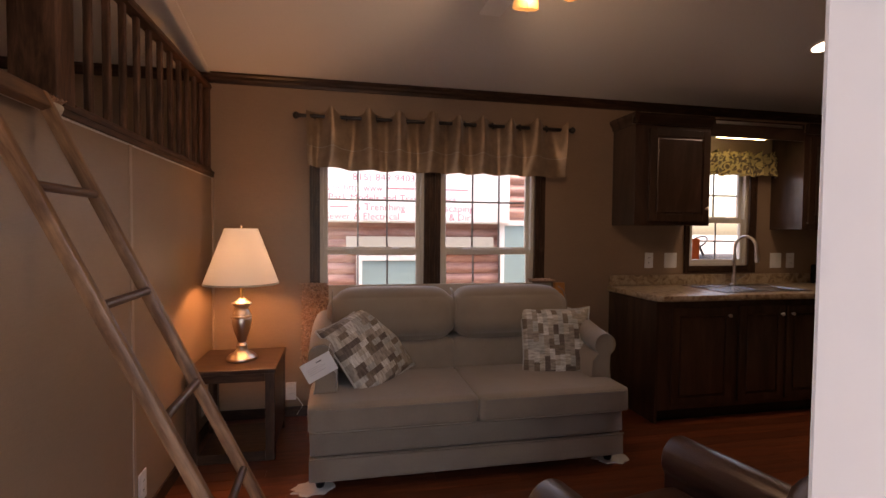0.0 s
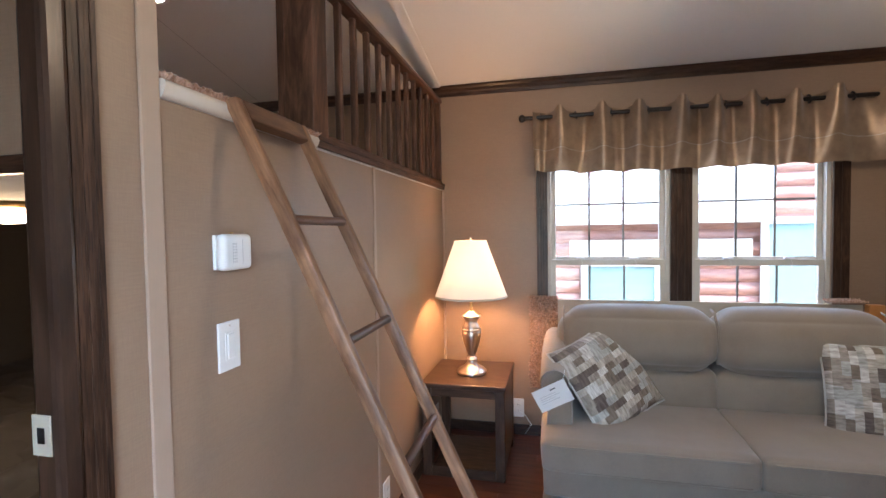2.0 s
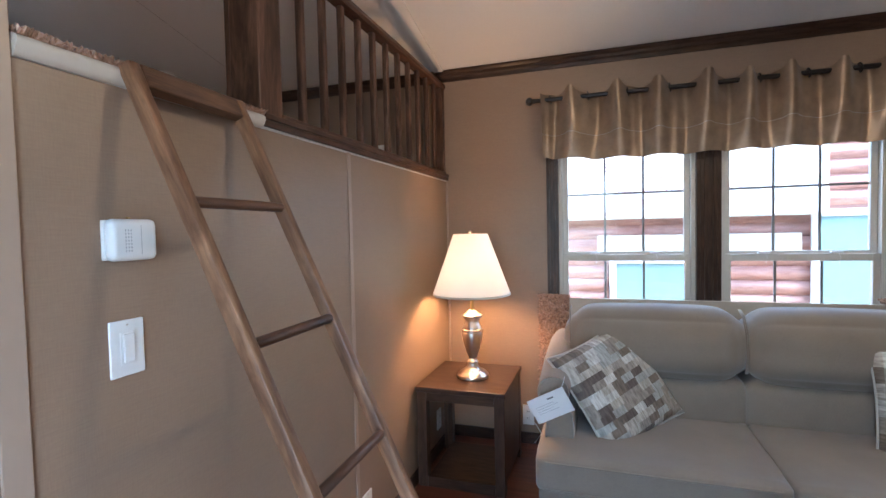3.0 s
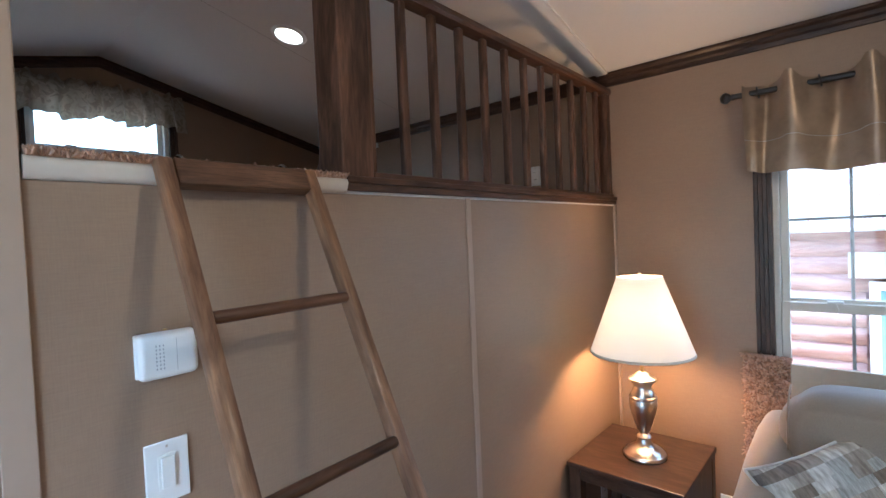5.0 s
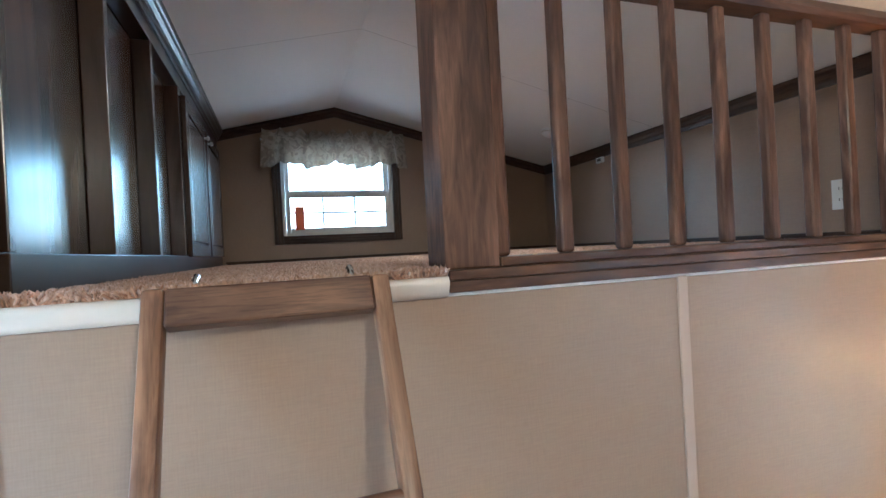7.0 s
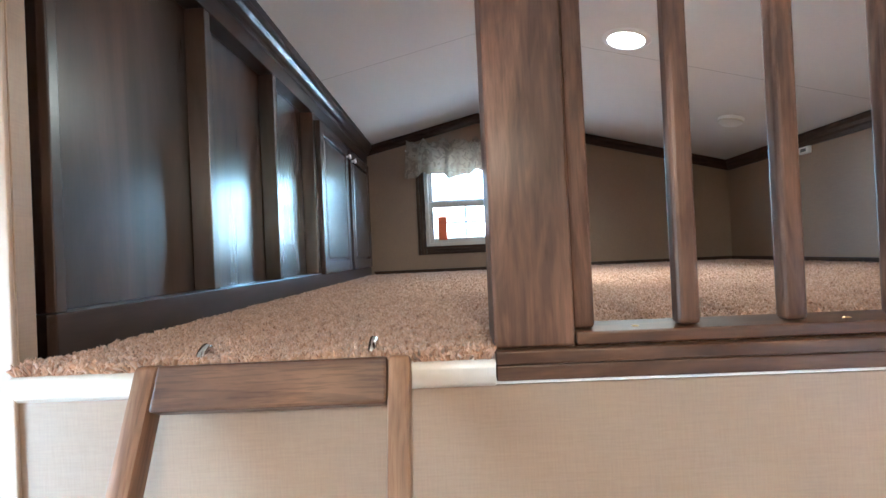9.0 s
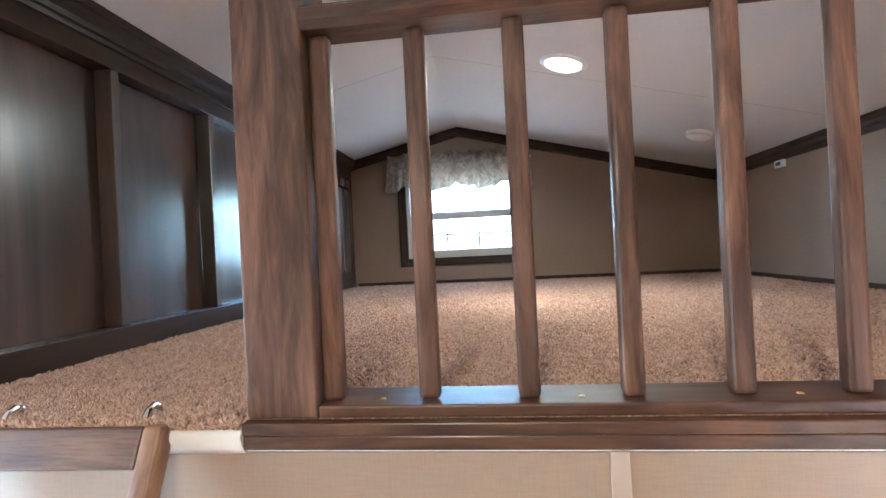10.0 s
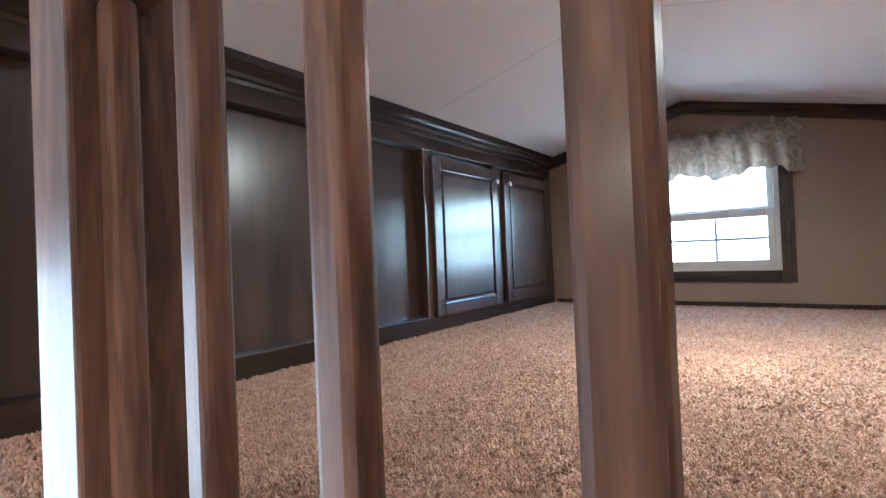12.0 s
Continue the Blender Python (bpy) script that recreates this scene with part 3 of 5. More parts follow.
def window(name, label, at, w, z0, z1, meet, cols, rows_up, rows_low, cols_up=None):
    """A vinyl single-hung window in the local frame x across, y outwards, z up."""
    win = thing(name, label, "window", at=at, kind="structure")
    f = 0.022
    part("window_frame", boxes([(0, f, 0.012, 0.085, z0, z1), (w - f, w, 0.012, 0.085, z0, z1), (f, w - f, 0.012, 0.085, z1 - f, z1), (f, w - f, 0.012, 0.085, z0, z0 + f)], 0.002), VINYL, win)
    s = 0.03
    for nm, a, c, dy, rows in (("lower_sash", z0 + f, meet, 0.02, rows_low), ("upper_sash", meet - 0.012, z1 - f, 0.052, rows_up)):
        x0, x1 = f + 0.001, w - f - 0.001
        bot = s if nm == "lower_sash" else s * 0.9
        sash = part(nm, boxes([(x0, x0 + s, dy, dy + 0.026, a, c), (x1 - s, x1, dy, dy + 0.026, a, c), (x0 + s, x1 - s, dy, dy + 0.026, a, a + bot), (x0 + s, x1 - s, dy, dy + 0.026, c - s * 1.3, c)], 0.003), VINYL, win)
        gx0, gx1, gz0, gz1 = x0 + s, x1 - s, a + bot, c - s * 1.3
        pane = part("pane", boxes([(gx0, gx1, dy + 0.010, dy + 0.013, gz0, gz1)]), GLASS, sash)
        pane.visible_shadow = False
        across = cols if nm == "lower_sash" or cols_up is None else cols_up
        for k in range(1, across):
            x = gx0 + (gx1 - gx0) * k / across
            part("muntin", boxes([(x - 0.0065, x + 0.0065, dy + 0.0135, dy + 0.02, gz0, gz1)]), MUNTIN, sash)
        for k in range(1, rows):
            z = gz0 + (gz1 - gz0) * k / rows
            part("muntin", boxes([(gx0, gx1, dy + 0.0138, dy + 0.0195, z - 0.0065, z + 0.0065)]), MUNTIN, sash)
    for x in (w * 0.28, w * 0.72):
        part("latch", boxes([(x - 0.028, x + 0.028, 0.006, 0.03, meet + 0.001, meet + 0.012)], 0.003), WHITE, win)
        part("pull_cord", tube([(x, 0.004, meet + 0.01), (x + 0.012, 0.0, meet - 0.02), (x + 0.006, 0.002, meet - 0.05)], 0.0012, 6), WHITE, win)
    return win


window("window_1", "white vinyl sash window with grid bars", pose(W1L[0], SY, 0), W1L[1] - W1L[0], WZ0, WZ1, 1.178, 3, 2, 1)
window("window_2", "white vinyl sash window with grid bars beside its twin", pose(W1R[0], SY, 0), W1R[1] - W1R[0], WZ0, WZ1, 1.178, 3, 2, 1)
window("window_3", "small white vinyl sash window over the sink", pose(KW[0], SY, 0), KW[1] - KW[0], KW[2], KW[3], 1.44, 2, 2, 2)
window("window_4", "small white vinyl sash window in the loft gable", pose(GX, GW[0], 0, 0, 0, 90), GW[1] - GW[0], GW[2], GW[3], 2.175, 3, 1, 2, 1)


def fluted(x0, x1, z0, z1, y=SY, n=4):
    bm = bmesh.new()
    w = (x1 - x0) / n
    for k in range(n):
        box(bm, x0 + w * k, x0 + w * (k + 1), y - 0.017 + 0.003 * (k % 2), y - 0.0005, z0, z1, 0.0015)
    return bm


cas = thing("window_casing", "dark fluted wood casing round the double window", "window trim", kind="structure")
part("casing", fluted(-0.215, -0.147, 0.78, 2.0), CASING, cas)
part("casing", fluted(0.594, 0.717, 0.84, 1.94, n=6), CASING, cas)
part("casing", fluted(1.455, 1.54, 0.78, 2.0), CASING, cas)
part("casing", boxes([(-0.147, 1.455, SY - 0.016, SY, 1.941, 2.0)], 0.002), CASING_X, cas)
part("casing", boxes([(-0.147, 1.455, SY - 0.016, SY, 0.78, 0.839)], 0.002), CASING_X, cas)
cas = thing("window_casing", "dark wood casing round the sink window", "window trim", kind="structure")
part("casing", fluted(2.779, 2.822, 0.985, 1.94, n=3), CASING, cas)
part("casing", fluted(3.397, 3.47, 0.985, 1.94, n=3), CASING, cas)
part("casing", boxes([(2.822, 3.397, SY - 0.016, SY, 0.985, 1.043), (2.822, 3.397, SY - 0.016, SY, 1.881, 1.94)], 0.002), CASING_X, cas)
cas = thing("window_casing", "dark wood casing round the gable window", "window trim", kind="structure")
bm = bmesh.new()
for a, c in ((1.368, 1.423), (2.186, 2.241)):
    for k in range(3):
        w = (c - a) / 3
        box(bm, GX + 0.0005, GX + 0.017 - 0.003 * (k % 2), a + w * k, a + w * (k + 1), 1.82, 2.515, 0.0015)
part("casing", bm, CASING, cas)
bm = bmesh.new()
for a, c in ((1.82, 1.875), (2.461, 2.515)):
    for k in range(3):
        w = (c - a) / 3
        box(bm, GX + 0.0005, GX + 0.016 - 0.003 * (k % 2), 1.424, 2.185, a + w * k, a + w * (k + 1), 0.0015)
part("casing", bm, CASING_Y, cas)
solo("window_label", boxes([(GX - 0.021, GX - 0.0195, 1.505, 1.565, 1.915, 2.075)]), ORANGE, "orange paper label stuck to the gable window", "label")
solo("window_label", boxes([(2.875, 2.945, SY + 0.0185, SY + 0.0198, 1.10, 1.27)]), ORANGE, "orange paper label stuck to the sink window", "label")

# ---- downlights, detector ----


def downlight(x, y, power):
    s = math.copysign(math.degrees(math.atan(SLOPE)), RIDGE - y)
    at = pose(x, y, roof(y) - 0.001, s if y < RIDGE else s, 0, 0)
    d = thing("downlight", "round recessed ceiling downlight, lit warm white", "ceiling light", at=at, group="ceiling downlights")
    part("trim_ring", lathe([(0.067, -0.001), (0.070, -0.008), (0.084, -0.007), (0.092, 0.0)], 36), WHITE, d, smooth=True, auto=40)
    part("lens", lathe([(0, -0.006), (0.04, -0.0055), (0.067, -0.003)], 36), GLASSGLOW, d, smooth=True)
    lamp("downlight_beam", "SPOT", power, SOFTWARM, at @ pose(0, 0, -0.015), spot_size=radians(165), spot_blend=1.0, shadow_soft_size=0.16)


downlight(-2.112, 2.324, 2.9)
downlight(3.12, 2.6, 9)
det = thing("smoke_detector", "round white smoke detector on the loft ceiling", "smoke detector", at=pose(-2.724, 3.06, roof(3.06), -13.8, 0, 0))
part("body", lathe([(0, -0.034), (0.042, -0.032), (0.055, -0.022), (0.06, -0.006), (0.06, 0)], 36), WHITE, det, smooth=True, auto=35)
part("vent_ring", lathe([(0.055, -0.014), (0.0585, -0.016), (0.0585, -0.02), (0.054, -0.0225)], 36), VINYL, det, smooth=True)

# ---- loft railing ----
rail = thing("loft_railing", "walnut-stained oak loft railing with turned square balusters on its base trim", "railing")
PX0, PX1 = LX - 0.105, LX
part("newel_post", boxes([(PX0, PX1, 1.672, 1.776, 1.698, roof(1.672) - 0.008)], 0.004), OAK_Z, rail, "square oak newel post to the ceiling")
part("base_trim", boxes([(LX - 0.001, LX + 0.014, 1.672, 3.449, 1.660, 1.680), (LX - 0.001, LX + 0.018, 1.672, 3.449, 1.681, 1.6985)], 0.0025), OAK_Y, rail, "two-step dark oak base trim")
part("bottom_rail", boxes([(LX - 0.09, LX, 1.778, 3.449, 1.699, 1.716)], 0.003), OAK_Y, rail)
hand = prism([(LX - 0.058, 2.243), (LX - 0.004, 2.243), (LX + 0.004, 2.254), (LX + 0.001, 2.272), (LX - 0.010, 2.281), (LX - 0.052, 2.281), (LX - 0.063, 2.272), (LX - 0.066, 2.254)], "y", 1.777, 3.449)
part("handrail", hand, OAK_Y, rail, "rounded oak handrail")
for k in range(12):
    y = 1.793 + 0.139 * k if k else 1.793
    bal = part("baluster", boxes([(LX - 0.045, LX - 0.020, y - 0.0150, y + 0.0150, 1.7165, 2.2425)], 0.007, 3), OAK_Z, rail)
part("end_post", boxes([(LX - 0.055, LX - 0.005, 3.405, 3.449, 1.7165, 2.2425)], 0.004), OAK_Z, rail)
for k in range(6):
    y = 1.863 + 0.278 * k
    part("screw", lathe([(0, 0.0015), (0.004, 0.001), (0.005, 0)], 10), BRASS, rail, smooth=True).matrix_world = pose(LX - 0.03, y, 1.7162)
brace = [(LX - 0.106, 1.6985), (LX - 0.106, 2.45), (LX - 0.15, 2.45), (LX - 0.15, 1.80), (LX - 0.155, 1.76), (LX - 0.168, 1.735), (LX - 0.185, 1.722), (LX - 0.198, 1.715), (LX - 0.195, 1.6985)]
part("back_board", prism(brace, "y", 1.706, 1.728), OAK_Z, rail, "flat oak board with a curved foot")
part("bolt_hole", lathe([(0, 0.0004), (0.0075, 0.0004), (0.0085, 0)], 16), BLACK, rail).matrix_world = pose(LX - 0.128, 1.7282, 2.235, -90)
seat_at(rail, (LX - 0.03, 1.724, 1.70))
nose = [(LX - 0.02, 1.6882), (LX - 0.02, 1.691), (LX + 0.008, 1.691), (LX + 0.016, 1.687), (LX + 0.019, 1.678), (LX + 0.013, 1.662), (LX + 0.006, 1.653), (LX + 0.001, 1.653), (LX + 0.001, 1.688)]
solo("loft_nosing", prism(nose, "y", 1.041, 1.671), NOSING, "pale satin nosing along the open loft edge", "trim", smooth=True, kind="structure", auto=60)

# ---- ladder ----
slope = math.atan2(0.466, 1.0)
lm = Matrix.Translation((-0.822, 1.24, 1.706)) @ Matrix.Rotation(radians(1.5), 4, "Z") @ Matrix.Translation((0, -1.24, 0)) @ Matrix.Rotation(-slope, 4, "Y")
run = 1.706 / math.cos(slope)
lad = thing("ladder", "walnut-stained oak loft ladder hooked over the loft edge", "ladder", at=lm)
for y0, y1 in ((1.223, 1.251), (1.537, 1.565)):
    # upright sawn level at foot and head
    o = [(-0.025, 0.0), (0.010, -0.008), (0.010, -run + 0.012), (-0.025, -run)]
    part("side_rail", prism([(u, v) for u, v in o], "y", y0, y1, 0.006), LADDER, lad, smooth=True, auto=40)
part("top_bar", boxes([(-0.020, 0.009, 1.2515, 1.5365, -0.064, -0.008)], 0.004), LADDER_Y, lad)
for k in range(5):
    zz = -0.326 - 0.315 * k
    part("rung", tube([(-0.003, 1.250, zz), (-0.003, 1.538, zz)], 0.0120, 16), OAK_Y, lad, "round dark oak rung", smooth=True, auto=50)
for y in (1.284, 1.512):
    hk = part("hook", tube([(-0.026, y, -0.03), (-0.026, y, 0.004), (-0.030, y, 0.016), (-0.038, y, 0.025), (-0.048, y, 0.026), (-0.057, y, 0.020), (-0.063, y, 0.010), (-0.064, y, -0.002)], 0.0055, 12), CHROME, lad, "chrome hook", smooth=True, auto=60)

# ---- loft store front ----
FY, PYF = 1.04, 0.988
store = thing("loft_cabinet", "espresso-stained built-in loft cupboard with flat panels and two raised doors", "built-in cabinet")
X0, X1 = GX + 0.002, LX - 0.062
part("carcass", boxes([(X0, X1, 0.976, 0.980, LOFT - 0.01, 2.53)]), CAB_Z, store)
part("bottom_rail", boxes([(X0, X1, PYF + 0.001, FY, LOFT - 0.01, 1.762)], 0.002), CAB_X, store)
part("top_rail", boxes([(X0, X1, PYF + 0.001, FY, 2.45, 2.545)], 0.002), CAB_X, store)
for a, c in ((X1 - 0.02, X1), (-1.399, -1.371), (-1.834, -1.804), (-2.285, -2.235), (X0, -2.80)):
    if a == X0:
        part("stile", boxes([(-2.87, -2.79, PYF + 0.001, FY, 1.763, 2.449)], 0.002), CAB_Z, store)
        part("stile", boxes([(X0, -3.39, PYF + 0.001, FY, 1.763, 2.449)], 0.002), CAB_Z, store)
    else:
        part("stile", boxes([(a, c, PYF + 0.001, FY, 1.763, 2.449)], 0.002), CAB_Z, store)
for a, c in ((-1.371, X1 - 0.02), (-1.804, -1.399), (-2.235, -1.834), (-2.79, -2.285), (-3.39, -2.87)):
    part("panel", boxes([(a, c, 0.9805, PYF, 1.75, 2.46)]), CAB_Z, store)


def raised_door(x0, x1, z0, z1, y, parent, knob_x, knob_z, face=1):
    """A raised-panel door whose front looks along +y (face 1) or -y (face -1)."""
    t, r = 0.019, 0.055

    def slab(a, c, lo, hi, d0, d1, bev):
        ys = sorted((y + face * d0, y + face * d1))
        return (a, c, ys[0], ys[1], lo, hi, bev)

    bm = bmesh.new()
    for q in (slab(x0, x0 + r, z0, z1, 0, t, 0.003), slab(x1 - r, x1, z0, z1, 0, t, 0.003), slab(x0 + r, x1 - r, z0, z0 + r, 0, t, 0.003), slab(x0 + r, x1 - r, z1 - r, z1, 0, t, 0.003)):
        box(bm, *q[:6], q[6])
    d = part("door", bm, CAB_Z, parent)
    part("door_panel", boxes([slab(x0 + r, x1 - r, z0 + r, z1 - r, 0.001, 0.008, 0)[:6]]), CAB_Z, d)
    bm = bmesh.new()
    q = slab(x0 + r + 0.012, x1 - r - 0.012, z0 + r + 0.012, z1 - r - 0.012, 0.0085, 0.018, 0)
    box(bm, *q[:6], 0.007, 3)
    part("raised_field", bm, CAB_Z, d)
    kn = lathe([(0, 0.026), (0.009, 0.025), (0.013, 0.020), (0.012, 0.015), (0.005, 0.010), (0.006, 0)], 18)
    k = part("knob", kn, NICKEL, d, "brushed nickel knob", smooth=True)
    k.matrix_world = pose(knob_x, y + face * t, knob_z, -90 * face)
    return d


raised_door(-2.80, -2.274, 1.757, 2.425, FY + 0.001, store, -2.765, 2.362)
raised_door(-3.40, -2.862, 1.757, 2.425, FY + 0.001, store, -2.893, 2.362)
prof = [(FY, 2.503), (FY + 0.007, 2.503), (FY + 0.009, 2.514), (FY + 0.017, 2.518), (FY + 0.020, 2.530), (FY + 0.030, 2.541), (FY + 0.034, 2.552), (FY + 0.040, 2.556), (FY + 0.042, roof(FY + 0.042) - 0.002), (FY, roof(FY) - 0.002)]
part("crown", prism(prof, "x", X0, X1), CAB_X, store, "stepped espresso crown moulding")
seat_at(store, (-2.1, 1.0, 1.70))

# ---- wall fittings ----


def plate(name, label, at, w, h, kind="switch", category="switch plate"):
    """Local frame: x across, y out of the wall, z up, origin in the middle of its back."""
    p = thing(name, label, category, at=at)
    part("cover", boxes([(-w / 2, w / 2, 0, 0.006, -h / 2, h / 2)], 0.002), WHITE, p)
    if kind == "switch":
        part("rocker_frame", boxes([(-0.017, 0.017, 0.006, 0.0075, -0.034, 0.034)], 0.0006), WHITE, p)
        part("rocker", boxes([(-0.012, 0.012, 0.0075, 0.012, -0.030, 0.030)], 0.002), WHITE, p)
    elif kind == "outlet":
        for z in (-0.021, 0.021):
            s = part("socket", boxes([(-0.016, 0.016, 0.006, 0.008, z - 0.014, z + 0.014)], 0.001), WHITE, p)
            for x in (-0.006, 0.006):
                part("slot", boxes([(x - 0.0012, x + 0.0012, 0.008, 0.0084, z - 0.004, z + 0.006)]), BLACK, s)
    part("screw", boxes([(-0.002, 0.002, 0.006, 0.007, h / 2 - 0.012, h / 2 - 0.008)]), NICKEL, p)
    return p


ON_LOFT = lambda y, z: pose(LX, y, z, 0, 0, -90)
ON_NORTH = lambda x, z, y=SY: pose(x, y, z, 0, 0, 180)
plate("light_switch", "white rocker switch plate on the tan wall below the thermostat", ON_LOFT(1.222, 1.110), 0.076, 0.117)
plate("outlet", "white wall outlet low on the tan wall behind the ladder", ON_LOFT(2.254, 0.185), 0.078, 0.125, "outlet", "outlet")
plate("outlet", "white wall outlet beside the end table with a thin cord", ON_NORTH(-0.345, 0.18), 0.07, 0.125, "outlet", "outlet")
plate("outlet", "white wall outlet on the loft side wall", ON_NORTH(-1.32, 1.865), 0.07, 0.115, "outlet", "outlet")
plate("outlet", "white outlet above the kitchen counter by the corner cabinet", ON_NORTH(2.455, 1.09), 0.075, 0.125, "outlet", "outlet")
plate("light_switch", "wide blank white plate above the kitchen counter", ON_NORTH(2.655, 1.09), 0.115, 0.125, "blank")
plate("light_switch", "white double rocker plate beside the sink window", ON_NORTH(3.69, 1.085), 0.115, 0.13)
plate("outlet", "white outlet beside the sink window", ON_NORTH(3.84, 1.085), 0.08, 0.13, "outlet", "outlet")
th = thing("thermostat", "white box thermostat mounted on the tan wall", "thermostat", at=ON_LOFT(1.228, 1.335))
part("base", boxes([(-0.050, 0.050, 0, 0.008, -0.041, 0.041)], 0.003), WHITE, th)
part("cover", boxes([(-0.052, 0.052, 0.008, 0.036, -0.043, 0.043)], 0.013, 4), WHITE, th, smooth=True, auto=50)
for x in (0.010, 0.016, 0.022):
    for k in range(7):
        part("vent_slot", boxes([(x, x + 0.0022, 0.0362, 0.0366, -0.024 + 0.007 * k, -0.0205 + 0.007 * k)]), FAINTINK, th)
part("seam", boxes([(-0.012, -0.0112, 0.0361, 0.0365, -0.030, 0.030)]), FAINTINK, th)
part("lever", boxes([(-0.003, 0.003, 0.012, 0.018, 0.043, 0.047)], 0.001), BRASS, th)
al = thing("door_sensor", "small white sensor high on the loft side wall", "sensor", at=ON_NORTH(-2.75, 2.27))
part("body", boxes([(-0.035, 0.035, 0, 0.02, -0.018, 0.018)], 0.004), WHITE, al)
part("grille", boxes([(-0.02, 0.02, 0.02, 0.021, -0.008, 0.008)]), INK, al)
cord = solo("lamp_cord", tube([(-0.345, SY - 0.01, 0.16), (-0.30, SY - 0.03, 0.14), (-0.26, SY - 0.05, 0.09), (-0.30, SY - 0.06, 0.03)], 0.003, 8), WHITE, "thin white cord plugged in beside the sofa", "cord", smooth=True)

# ---- curtain valances ----
rod = thing("curtain_rod", "black iron curtain rod with ball finials", "curtain rod")
RZ, RY = 2.087, 3.365
part("pole", tube([(-0.27, RY, RZ), (1.69, RY, RZ)], 0.0125, 16), BLACKIRON, rod, smooth=True, auto=50)
for x, s in ((-0.27, -1), (1.69, 1)):
    f = part("finial", lathe([(0, 0.052), (0.014, 0.049), (0.024, 0.036), (0.025, 0.026), (0.017, 0.013), (0.010, 0.008), (0.016, 0.004), (0.014, 0)], 20), BLACKIRON, rod, smooth=True)
    f.matrix_world = pose(x, RY, RZ, 0, 90 * s, 0)
for x in (-0.215, 1.64):
    part("bracket", boxes([(x - 0.008, x + 0.008, RY, SY, RZ - 0.006, RZ + 0.004), (x - 0.014, x + 0.014, SY - 0.006, SY - 0.0005, RZ - 0.035, RZ + 0.03)], 0.001), BLACKIRON, rod)


def sheet(nx, nz, at, mat, name, parent=None, label="", thick=0.0015):
    """A hanging cloth: at(s, t) gives its place, s across and t from top 0 to bottom 1."""
    bm = bmesh.new()
    vs = [[bm.verts.new(at(i / nx, j / nz)) for j in range(nz + 1)] for i in range(nx + 1)]
    for i in range(nx):
        for j in range(nz):
            bm.faces.new((vs[i][j], vs[i][j + 1], vs[i + 1][j + 1], vs[i + 1][j]))
    ob = part(name, bm, mat, parent, label, smooth=True)
    return ob


val = thing("curtain_valance", "gold-taupe satin grommet valance in deep folds over the double window", "curtain")
FOLDS = 9.0


def satin(s, t):
    u = s + 0.012 * math.sin(9 * s + 1) + 0.006 * math.sin(23 * s)
    ph = u * FOLDS * 2 * math.pi
    fold = math.cos(ph)
    amp = 0.050 * (1 - 0.78 * t) * (1 + 0.2 * math.sin(5 * s))
    fold += 0.28 * math.cos(2 * ph + 1.1) + 0.14 * math.sin(5 * s * FOLDS + 4 * t)
    y = RY - 0.004 - amp * fold + 0.004 * t * math.sin(ph * 2.3)
    z = RZ + 0.026 + 0.030 * max(0, min(1, fold)) ** 3 + 0.006 * math.sin(31 * s)
    zb = 1.752 - 0.024 * min(1, 6 * s) + 0.004 * math.sin(ph + 1.3)
    x = -0.235 + 1.895 * s + 0.012 * math.sin(ph * 1.0 + 0.8) * (0.3 + 0.7 * t)
    return (x, y - 0.012 * math.sin(3.1 * t), z + (zb - z) * t)


sheet(300, 26, satin, VALANCE, "cloth", val)
hem = [Vector(satin(k / 180, 0.64)) - Vector((0, 0.0025, 0)) for k in range(181)]
part("stitch_line", tube(hem, 0.0011, 5), PIPING, val, "pale stitched seam")
for k in range(9):
    x = -0.235 + 1.895 * (k + 0.27) / 9
    g = part("grommet", lathe([(0.016, -0.002), (0.016, 0.002), (0.024, 0.003), (0.026, 0), (0.024, -0.003), (0.016, -0.002)], 20), BLACKIRON, val, smooth=True)
    g.matrix_world = pose(x, RY, RZ, 0, 80, 0)


def ruffled(name, label, mat, place, w, ztop, zbot, folds, seed, swag):
    """A gathered pocket valance; place(u, d, z) puts it on its wall, d metres off the wall."""
    v = thing(name, label, "curtain")

    def at(s, t):
        ph = s * folds * 2 * math.pi + 0.9 * math.sin(7 * s + seed)
        g = math.sin(ph) * 0.6 + 0.4 * math.sin(ph * 1.7 + seed)
        if t < 0.16:
            d = 0.055 + 0.034 * g * (1 - t / 0.16)
        elif t < 0.27:
            d = 0.06 + 0.006 * g
        else:
            d = 0.055 + 0.038 * g * (t - 0.27) ** 0.6 + 0.012
        zt = ztop + 0.014 * g
        zb = zbot + swag * math.sin(s * 3 * math.pi) ** 2 * 0.9 + 0.008 * g
        flare = (s - 0.5) * 0.05 * t
        return place(w * (s + flare) + 0.006 * g * t, d, zt + (zb - zt) * t)

    sheet(int(folds * 14), 26, at, mat, "cloth", v)
    part("rod", tube([place(-0.01, 0.026, ztop - 0.05), place(w + 0.01, 0.026, ztop - 0.05)], 0.006, 10), WHITE, v, smooth=True)
    for u in (-0.01, w + 0.01):
        part("bracket", tube([place(u, 0.0005, ztop - 0.05), place(u, 0.026, ztop - 0.05)], 0.005, 8), WHITE, v, smooth=True)
    return v


